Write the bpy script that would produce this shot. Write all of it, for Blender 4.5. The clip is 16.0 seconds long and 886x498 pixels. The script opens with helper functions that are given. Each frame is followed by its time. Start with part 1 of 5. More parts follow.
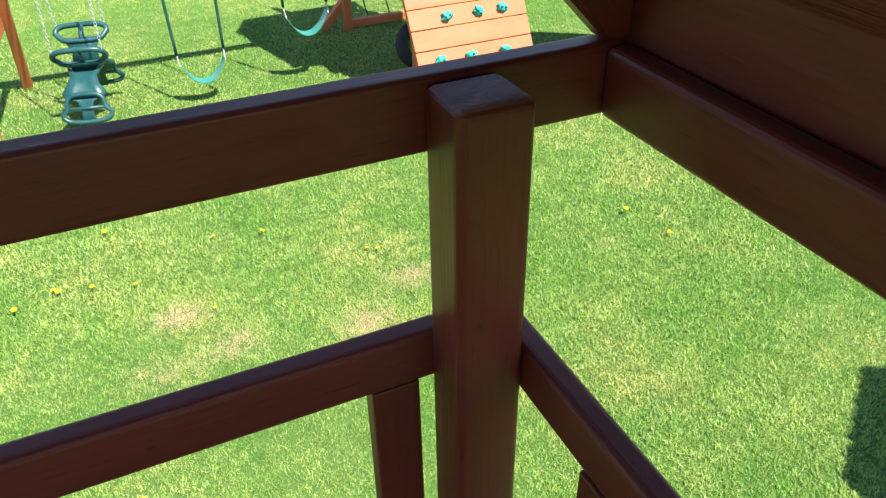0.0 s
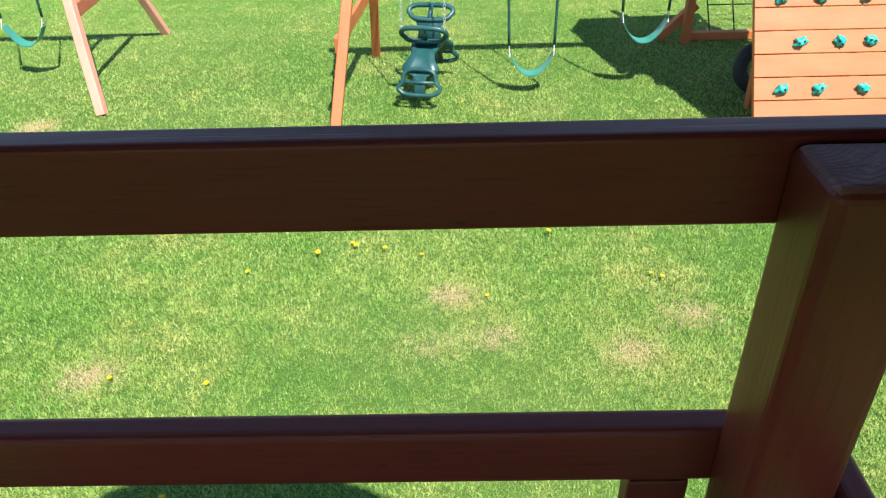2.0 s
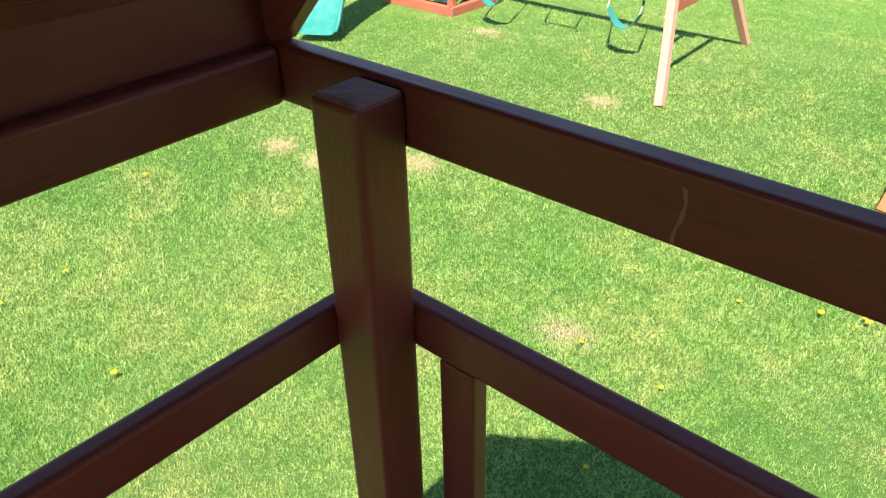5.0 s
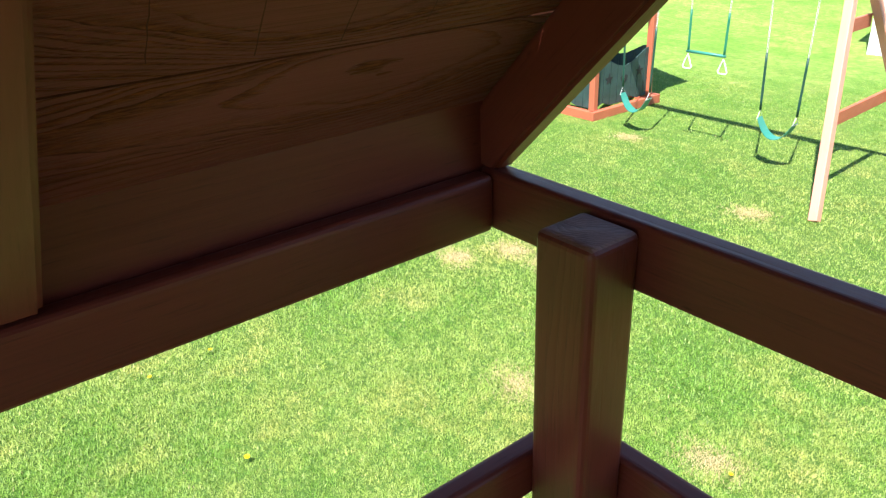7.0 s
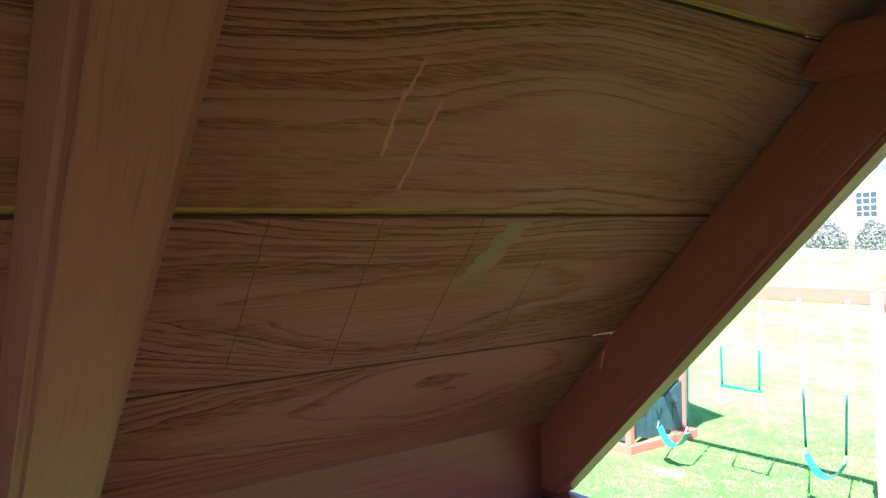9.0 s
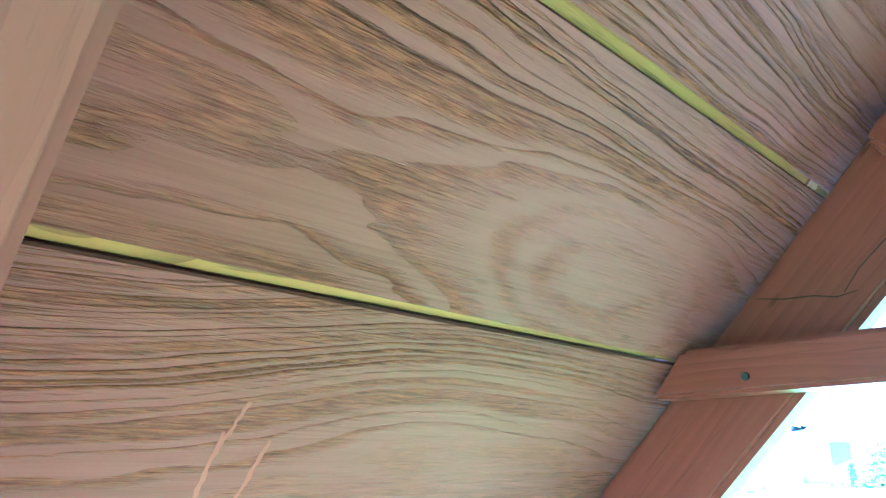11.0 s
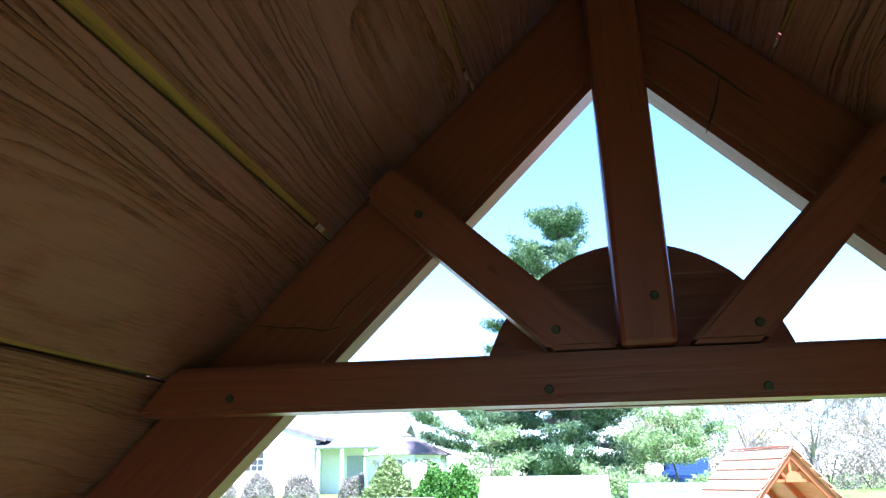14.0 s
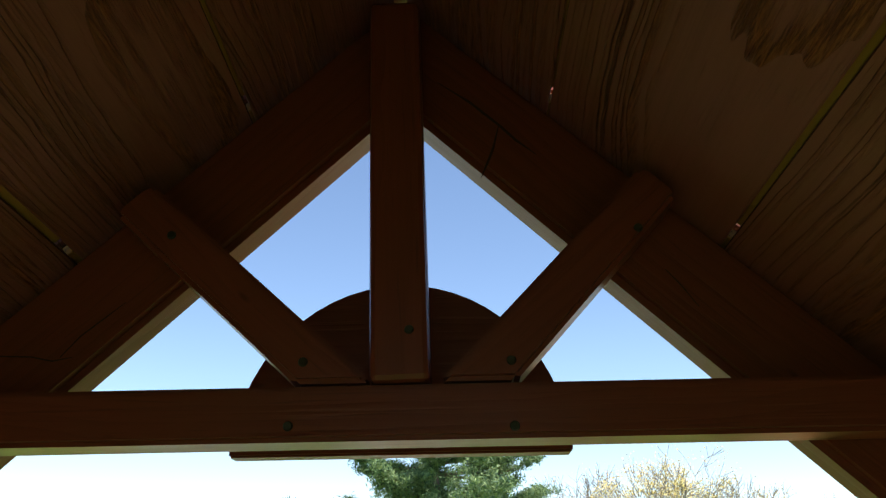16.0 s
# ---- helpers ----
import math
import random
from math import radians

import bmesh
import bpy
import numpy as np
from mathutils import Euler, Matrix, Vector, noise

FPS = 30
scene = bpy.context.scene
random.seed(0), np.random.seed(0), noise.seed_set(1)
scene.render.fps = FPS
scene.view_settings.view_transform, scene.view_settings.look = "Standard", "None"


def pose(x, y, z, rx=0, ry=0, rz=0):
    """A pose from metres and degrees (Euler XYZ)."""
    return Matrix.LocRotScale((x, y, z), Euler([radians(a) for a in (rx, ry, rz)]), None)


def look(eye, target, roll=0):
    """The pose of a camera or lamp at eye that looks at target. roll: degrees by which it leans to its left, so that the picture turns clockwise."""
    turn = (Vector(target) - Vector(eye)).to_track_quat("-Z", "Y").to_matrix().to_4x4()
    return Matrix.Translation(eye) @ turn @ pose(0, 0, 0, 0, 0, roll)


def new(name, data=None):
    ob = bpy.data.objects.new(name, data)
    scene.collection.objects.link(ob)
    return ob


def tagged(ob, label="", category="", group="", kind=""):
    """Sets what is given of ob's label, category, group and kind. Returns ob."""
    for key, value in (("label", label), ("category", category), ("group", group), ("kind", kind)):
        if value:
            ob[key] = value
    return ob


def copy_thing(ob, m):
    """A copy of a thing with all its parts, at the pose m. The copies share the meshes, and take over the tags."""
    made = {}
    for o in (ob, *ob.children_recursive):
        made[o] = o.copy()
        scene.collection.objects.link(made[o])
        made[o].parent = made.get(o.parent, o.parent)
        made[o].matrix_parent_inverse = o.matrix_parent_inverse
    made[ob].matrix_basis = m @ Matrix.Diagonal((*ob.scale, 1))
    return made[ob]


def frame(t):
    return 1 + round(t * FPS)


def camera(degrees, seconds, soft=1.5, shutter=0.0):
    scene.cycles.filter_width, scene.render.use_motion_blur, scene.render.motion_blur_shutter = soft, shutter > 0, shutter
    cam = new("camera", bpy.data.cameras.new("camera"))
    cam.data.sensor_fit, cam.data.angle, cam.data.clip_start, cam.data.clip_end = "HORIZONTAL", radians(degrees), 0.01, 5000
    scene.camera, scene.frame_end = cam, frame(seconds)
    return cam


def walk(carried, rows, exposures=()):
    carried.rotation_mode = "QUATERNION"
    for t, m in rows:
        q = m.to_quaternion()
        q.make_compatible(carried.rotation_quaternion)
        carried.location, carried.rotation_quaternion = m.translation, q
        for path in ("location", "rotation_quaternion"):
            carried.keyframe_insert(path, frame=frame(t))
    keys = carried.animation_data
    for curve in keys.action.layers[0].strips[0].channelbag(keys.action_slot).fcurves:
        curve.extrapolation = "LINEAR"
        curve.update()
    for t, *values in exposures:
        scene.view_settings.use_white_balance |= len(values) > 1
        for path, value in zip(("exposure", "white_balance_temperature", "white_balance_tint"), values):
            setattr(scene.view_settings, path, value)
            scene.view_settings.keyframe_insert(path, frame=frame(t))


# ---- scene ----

# camera and its walk
cam = camera(60.7, 16.0, soft=1.3)
PATH = [
    (0, (0.269, -0.719, 2.878), (0.94, 0.787, 1.746), -1.05),
    (0.5, (0.24, -0.668, 2.873), (0.756, 0.914, 1.765), -1.30),
    (1, (0.234, -0.615, 2.869), (0.626, 1.0, 1.758), -1.37),
    (1.5, (0.248, -0.574, 2.877), (0.461, 1.073, 1.761), -1.49),
    (2, (0.284, -0.582, 2.848), (0.248, 1.079, 1.734), -1.72),
    (2.5, (0.295, -0.592, 2.825), (-0.007, 1.029, 1.692), -2.05),
    (3, (0.265, -0.598, 2.819), (-0.284, 0.943, 1.668), -1.98),
    (3.5, (0.212, -0.614, 2.834), (-0.547, 0.833, 1.682), -1.96),
    (4, (0.177, -0.629, 2.851), (-0.732, 0.732, 1.701), -1.97),
    (4.5, (0.143, -0.652, 2.89), (-0.878, 0.644, 1.759), -1.96),
    (4.7, (0.134, -0.658, 2.903), (-0.934, 0.616, 1.794), -1.71),
    (6.8, (-0.013, -0.692, 2.939), (-1.414, 0.395, 2.013), -2.32),
    (7, (-0.036, -0.694, 2.939), (-1.467, 0.410, 2.082), -2.24),
    (7.5, (-0.063, -0.691, 2.944), (-1.572, 0.434, 2.269), -2.40),
    (8, (-0.077, -0.703, 2.945), (-1.643, 0.428, 2.428), -1.99),
    (8.5, (-0.076, -0.725, 2.943), (-1.680, 0.435, 2.658), -1.82),
    (9, (-0.068, -0.720, 2.920), (-1.683, 0.460, 2.898), -1.50),
    (9.5, (-0.074, -0.713, 2.934), (-1.635, 0.521, 3.135), -1.26),
    (9.7, (-0.080, -0.708, 2.943), (-1.606, 0.559, 3.198), -1.07),
    (11.8, (-0.093, -0.655, 3.023), (-1.238, 0.835, 3.709), -0.60),
    (12, (-0.100, -0.652, 3.027), (-1.164, 0.894, 3.718), -0.63),
    (12.5, (-0.102, -0.641, 3.034), (-0.940, 1.031, 3.743), -0.77),
    (13, (-0.094, -0.639, 3.026), (-0.763, 1.110, 3.728), -0.75),
    (13.5, (-0.069, -0.649, 3.012), (-0.601, 1.166, 3.662), -0.80),
    (14, (-0.042, -0.655, 3.005), (-0.404, 1.224, 3.587), -0.84),
    (14.5, (-0.014, -0.651, 2.979), (-0.189, 1.258, 3.548), -1.12),
    (15, (0.016, -0.623, 2.964), (-0.068, 1.280, 3.576), -1.08),
    (15.5, (0.036, -0.597, 2.962), (-0.006, 1.259, 3.706), -1.13),
    (16, (0.047, -0.592, 2.958), (0.021, 1.226, 3.792), -0.99),
]
EXPOSURES = [(0, 1.32, 6500, 9), (1.0, 1.18, 6500, 9), (1.6, 1.05, 6500, 10), (2.2, 1.08, 6450, 10), (3.0, 1.24, 6400, 11), (4.5, 1.27, 6450, 11), (6.8, 1.41, 6550, 11), (8.0, 1.72, 6600, 12),
             (8.6, 2.15, 5900, 12), (9.0, 2.6, 5000, 11), (9.3, 3.8, 4300, 7), (9.7, 5.0, 3900, 6), (11.8, 5.35, 3400, 6),
             (12.5, 5.15, 3650, 11), (13.0, 4.05, 3900, 14), (13.5, 3.5, 4450, 18), (14.0, 2.4, 5050, 19), (14.5, 1.9, 6000, 20), (15.0, 1.5, 6300, 12), (15.5, 1.05, 6600, 11), (16.0, 1.3, 6800, 12)]
walk(cam, [(t, look(eye, target, roll)) for t, eye, target, roll in PATH], EXPOSURES)

# sky and sun
SUN_WAY = Vector((0.25, -0.53, 1.0)).normalized()
world = bpy.data.worlds.new("sky")
scene.world = world
world.use_nodes = True
wn = world.node_tree.nodes
sky = wn.new("ShaderNodeTexSky")
sky.sky_type = "NISHITA"
sky.sun_disc = False
sky.sun_elevation = math.asin(SUN_WAY.z)
sky.sun_rotation = math.atan2(SUN_WAY.x, SUN_WAY.y)
sky.air_density, sky.dust_density, sky.ozone_density = 1.0, 0.0, 1.6
wn["Background"].inputs["Strength"].default_value = 0.103
rich = wn.new("ShaderNodeHueSaturation")
rich.inputs["Saturation"].default_value = 1.04
world.node_tree.links.new(sky.outputs[0], rich.inputs["Color"])
world.node_tree.links.new(rich.outputs[0], wn["Background"].inputs["Color"])
sun = new("sun", bpy.data.lights.new("sun", "SUN"))
sun.data.energy, sun.data.angle, sun.data.color = 5.0, radians(0.53), (1.0, 0.95, 0.87)
sun.matrix_world = look(SUN_WAY * 60, (0, 0, 0))


# ---- materials ----
class Nodes:
    """A material's node tree, with short calls for the nodes in use."""

    def __init__(self, name):
        self.mat = bpy.data.materials.new(name)
        self.mat.use_nodes = True
        self.tree = self.mat.node_tree
        self.bsdf = self.tree.nodes["Principled BSDF"]

    def put(self, value, socket):
        if isinstance(value, bpy.types.NodeSocket):
            self.tree.links.new(value, socket)
        else:
            socket.default_value = value

    def node(self, kind, *values, out=0, **settings):
        n = self.tree.nodes.new(kind)
        for key, value in settings.items():
            setattr(n, key, value)
        for k, value in enumerate(values):
            if value is not None:
                self.put(value, n.inputs[k])
        return n.outputs[out]

    def math(self, op, a, b=0.0, c=0.0):
        return self.node("ShaderNodeMath", a, b, c, operation=op)

    def mix(self, fac, a, b, blend="MIX"):
        n = self.tree.nodes.new("ShaderNodeMix")
        n.data_type, n.blend_type = "RGBA", blend
        self.put(fac, n.inputs[0]), self.put(a, n.inputs[6]), self.put(b, n.inputs[7])
        return n.outputs[2]

    def noise(self, vector, scale, detail=3.0, rough=0.55, out=0):
        n = self.tree.nodes.new("ShaderNodeTexNoise")
        self.put(vector, n.inputs["Vector"])
        n.inputs["Scale"].default_value, n.inputs["Detail"].default_value = scale, detail
        n.inputs["Roughness"].default_value = rough
        return n.outputs[out]

    def ramp(self, fac, *stops):
        n = self.tree.nodes.new("ShaderNodeValToRGB")
        el = n.color_ramp.elements
        while len(el) < len(stops):
            el.new(0.5)
        for e, (at, col) in zip(el, stops):
            e.position = at
            e.color = (*col, 1) if not isinstance(col, (int, float)) else (col, col, col, 1)
        self.put(fac, n.inputs[0])
        return n.outputs[0]

    def span(self, v, a, b, c=0.0, d=1.0):
        n = self.tree.nodes.new("ShaderNodeMapRange")
        for k, x in enumerate((v, a, b, c, d)):
            self.put(x, n.inputs[k])
        return n.outputs[0]

    def done(self, color, rough=0.6, bump=None, strength=0.3, distance=0.002, metal=0.0, spec=0.5):
        self.put(color, self.bsdf.inputs["Base Color"])
        self.put(rough, self.bsdf.inputs["Roughness"])
        self.bsdf.inputs["Metallic"].default_value = metal
        self.bsdf.inputs["Specular IOR Level"].default_value = spec
        if bump is not None:
            n = self.tree.nodes.new("ShaderNodeBump")
            n.inputs["Strength"].default_value, n.inputs["Distance"].default_value = strength, distance
            self.put(bump, n.inputs["Height"])
            self.tree.links.new(n.outputs[0], self.bsdf.inputs["Normal"])
        return self.mat


def rgb(*c):
    return (*c, 1.0)


def wood(name, light, dark, ring=0.011, depth=0.05, rough=0.55, contrast=1.0, relief=0.4, blotch=0.25, spec=0.5, tint=None, sharp=2.5, warped=0.075):
    """Sawn timber with the grain along the piece's own x axis: rings of a log cut flat, fibres, blotches, knots."""
    n = Nodes(name)
    co = n.node("ShaderNodeTexCoord", out=3)
    rnd = n.node("ShaderNodeObjectInfo", out=5)
    shift = n.node("ShaderNodeCombineXYZ", n.math("MULTIPLY", rnd, 37.0), n.math("MULTIPLY", n.math("SUBTRACT", rnd, 0.5), 0.10), 0.0)
    p = n.node("ShaderNodeVectorMath", co, shift, operation="ADD")
    slow = n.node("ShaderNodeVectorMath", p, (1.15, 5.0, 5.0), operation="MULTIPLY")
    warp = n.noise(slow, 1.7, 3.0, 0.5)
    sep = n.node("ShaderNodeSeparateXYZ", p).node.outputs
    zz = n.math("ADD", sep[2], depth)
    r = n.math("SQRT", n.math("ADD", n.math("MULTIPLY", sep[1], sep[1]), n.math("MULTIPLY", zz, zz)))
    r = n.math("ADD", r, n.math("MULTIPLY", warp, warped))
    years = n.noise(n.node("ShaderNodeCombineXYZ", n.math("MULTIPLY", r, 60.0), 0.0, 0.0), 1.0, 1.0)
    r = n.math("ADD", r, n.math("MULTIPLY", years, 0.012))
    phase = n.math("FRACT", n.math("DIVIDE", r, ring))
    rings = n.math("POWER", phase, sharp)
    fibre = n.noise(n.node("ShaderNodeVectorMath", p, (4.0, 210.0, 210.0), operation="MULTIPLY"), 1.0, 4.0, 0.65)
    fleck = n.noise(n.node("ShaderNodeVectorMath", p, (14.0, 330.0, 330.0), operation="MULTIPLY"), 1.0, 2.0, 0.6)
    patch = n.noise(n.node("ShaderNodeVectorMath", p, (2.0, 6.0, 6.0), operation="MULTIPLY"), 1.2, 4.0, 0.6)
    wear = n.noise(n.node("ShaderNodeVectorMath", p, (5.0, 16.0, 16.0), operation="MULTIPLY"), 1.0, 4.0, 0.65)
    grain = n.math("MULTIPLY", rings, n.span(fibre, 0.25, 0.65, 0.30, 1.0))
    grain = n.math("MULTIPLY", grain, n.span(wear, 0.36, 0.60, 0.18, 1.0))
    streak = n.noise(n.node("ShaderNodeVectorMath", p, (2.2, 85.0, 85.0), operation="MULTIPLY"), 1.0, 3.0, 0.6)
    grain = n.math("MAXIMUM", grain, n.math("MULTIPLY", n.span(streak, 0.56, 0.70), n.span(patch, 0.40, 0.60, 0.15, 0.85)))
    bands = n.noise(n.node("ShaderNodeVectorMath", p, (0.9, 26.0, 26.0), operation="MULTIPLY"), 1.0, 3.0, 0.55)
    grain = n.math("MULTIPLY", grain, n.span(bands, 0.36, 0.58, 0.30, 1.0))
    col = n.mix(n.math("MULTIPLY", grain, contrast), rgb(*light), rgb(*dark))
    col = n.mix(n.span(patch, 0.35, 0.75, 0.0, blotch), col, rgb(*(tint or [0.55 * c for c in dark])))
    col = n.mix(n.span(fibre, 0.45, 0.75, 0.0, 0.30), col, rgb(*[min(1, 1.3 * c) for c in light]))
    col = n.mix(n.span(fleck, 0.60, 0.72, 0.0, 0.55 * contrast), col, rgb(*[0.45 * c for c in dark]))
    knot = n.node("ShaderNodeTexVoronoi", n.node("ShaderNodeVectorMath", p, (1.6, 4.5, 4.5), operation="MULTIPLY"), out=0)
    col = n.mix(n.span(knot, 0.02, 0.07, 0.6, 0.0), col, rgb(*[0.4 * c for c in dark]))
    height = n.math("SUBTRACT", n.math("MULTIPLY", fibre, 0.4), n.math("MULTIPLY", grain, 0.9))
    return n.done(col, n.span(patch, 0.3, 0.8, rough - 0.08, rough + 0.12), height, relief, 0.0030, spec=spec)


def rough_board(name):
    """Rough-sawn roof board: smooth mauve ground, wide fuzzy ochre bands of torn grain with dark edges, in long arches."""
    n = Nodes(name)
    co = n.node("ShaderNodeTexCoord", out=3)
    rnd = n.node("ShaderNodeObjectInfo", out=5)
    shift = n.node("ShaderNodeCombineXYZ", n.math("MULTIPLY", rnd, 41.0), n.math("MULTIPLY", n.math("SUBTRACT", rnd, 0.5), 0.13), 0.0)
    p = n.node("ShaderNodeVectorMath", co, shift, operation="ADD")
    sep = n.node("ShaderNodeSeparateXYZ", p).node.outputs

    def at(sx, sy, detail=3.0, rough=0.55):
        return n.noise(n.node("ShaderNodeVectorMath", p, (sx, sy, sy), operation="MULTIPLY"), 1.0, detail, rough)

    # year rings of a flat-sawn board: wide arches in the middle, dense straight lines towards the edges
    mid = n.math("ADD", sep[1], n.span(at(0.9, 0.3, 1.0), 0.2, 0.8, -0.07, 0.07))
    year = n.math("ADD", n.math("MULTIPLY", n.math("MULTIPLY", mid, mid), 62.0), n.span(at(1.25, 2.8, 1.5, 0.45), 0.2, 0.8, -0.60, 0.60))
    year = n.math("ADD", year, n.span(at(7.0, 26.0, 2.0), 0.2, 0.8, -0.045, 0.045))
    torn = at(9.0, 210.0, 4.0, 0.7)
    chip = at(50.0, 380.0, 3.0, 0.65)
    wear = at(2.2, 7.0, 4.0, 0.6)
    count = n.math("ADD", n.math("MULTIPLY", year, 8.5), n.span(n.noise(n.node("ShaderNodeCombineXYZ", n.math("MULTIPLY", year, 6.0), rnd, 0.0), 1.0, 2.0), 0.2, 0.8, -1.3, 1.3))
    phase = n.math("FRACT", count)
    each = n.node("ShaderNodeTexWhiteNoise", n.node("ShaderNodeCombineXYZ", n.math("FLOOR", count), rnd, 0.0))
    line = n.math("ADD", phase, n.span(torn, 0.2, 0.8, -0.22, 0.22))
    band = n.math("MULTIPLY", n.math("MULTIPLY", n.span(line, 0.38, 0.78), n.span(line, 0.93, 1.04, 1.0, 0.0)), n.math("MULTIPLY", n.span(each, 0.0, 0.6, 0.40, 1.0), n.span(wear, 0.36, 0.56, 0.25, 1.0)))
    edge = n.math("MULTIPLY", n.math("MULTIPLY", n.span(line, 0.80, 0.92), n.span(line, 0.96, 1.08, 1.0, 0.0)), n.math("MULTIPLY", n.span(chip, 0.38, 0.56, 0.15, 1.0), n.math("MULTIPLY", n.span(each, 0.15, 0.80, 0.0, 1.0), n.span(at(2.6, 12.0, 3.0), 0.38, 0.54, 0.10, 1.0))))
    fine = n.math("MULTIPLY", n.span(at(7.0, 520.0, 3.0, 0.6), 0.50, 0.66), n.span(at(1.1, 8.0, 2.0), 0.47, 0.60))
    stain = at(1.7, 4.5, 4.0, 0.6)
    ground = n.mix(n.span(stain, 0.35, 0.68), rgb(0.196, 0.059, 0.056), rgb(0.151, 0.044, 0.031))
    ground = n.mix(n.span(at(4.0, 150.0, 3.0), 0.40, 0.72, 0.0, 0.40), ground, rgb(0.232, 0.073, 0.070))
    ochre = n.mix(n.span(chip, 0.35, 0.66), rgb(0.082, 0.022, 0.011), rgb(0.308, 0.095, 0.037))
    col = n.mix(n.math("MULTIPLY", band, 0.92), ground, ochre)
    col = n.mix(n.math("MULTIPLY", edge, 0.74), col, rgb(0.030, 0.009, 0.006))
    col = n.mix(n.math("MULTIPLY", fine, 0.46), col, rgb(0.075, 0.021, 0.013))
    speck = n.node("ShaderNodeTexVoronoi", n.node("ShaderNodeVectorMath", p, (26.0, 40.0, 40.0), operation="MULTIPLY"), out=0)
    col = n.mix(n.span(speck, 0.03, 0.06, 0.6, 0.0), col, rgb(0.060, 0.018, 0.011))
    knot = n.node("ShaderNodeTexVoronoi", n.node("ShaderNodeVectorMath", p, (1.3, 4.0, 4.0), operation="MULTIPLY"), out=0)
    col = n.mix(n.span(knot, 0.02, 0.06, 0.5, 0.0), col, rgb(0.075, 0.020, 0.011))
    high = n.math("ADD", n.math("MULTIPLY", band, n.span(torn, 0.3, 0.7, -0.2, 1.0)), n.math("MULTIPLY", edge, -0.8))
    return n.done(col, n.span(band, 0.0, 1.0, 0.50, 0.85), n.math("ADD", high, n.math("MULTIPLY", torn, 0.15)), 1.0, 0.0038, spec=0.15)


def plastic(name, base, rough=0.35, bumps=0.08):
    n = Nodes(name)
    co = n.node("ShaderNodeTexCoord", out=3)
    a, b = n.noise(co, 9.0, 4.0), n.noise(co, 260.0, 2.0)
    col = n.mix(n.span(a, 0.35, 0.75, 0.0, 0.35), rgb(*base), rgb(*[min(1, 1.5 * c + 0.02) for c in base]))
    return n.done(col, n.span(a, 0.3, 0.7, rough - 0.08, rough + 0.15), b, bumps, 0.001)


def plain(name, base, rough=0.6, scale=6.0, spread=0.25, metal=0.0, bumps=0.15, fine=80.0):
    n = Nodes(name)
    co = n.node("ShaderNodeTexCoord", out=3)
    a, b = n.noise(co, scale, 5.0, 0.6), n.noise(co, fine, 3.0)
    col = n.mix(n.span(a, 0.3, 0.75), rgb(*[c * (1 - spread) for c in base]), rgb(*[min(1, c * (1 + spread)) for c in base]))
    return n.done(col, n.span(b, 0.3, 0.7, rough - 0.1, rough + 0.1), b, bumps, 0.002, metal)


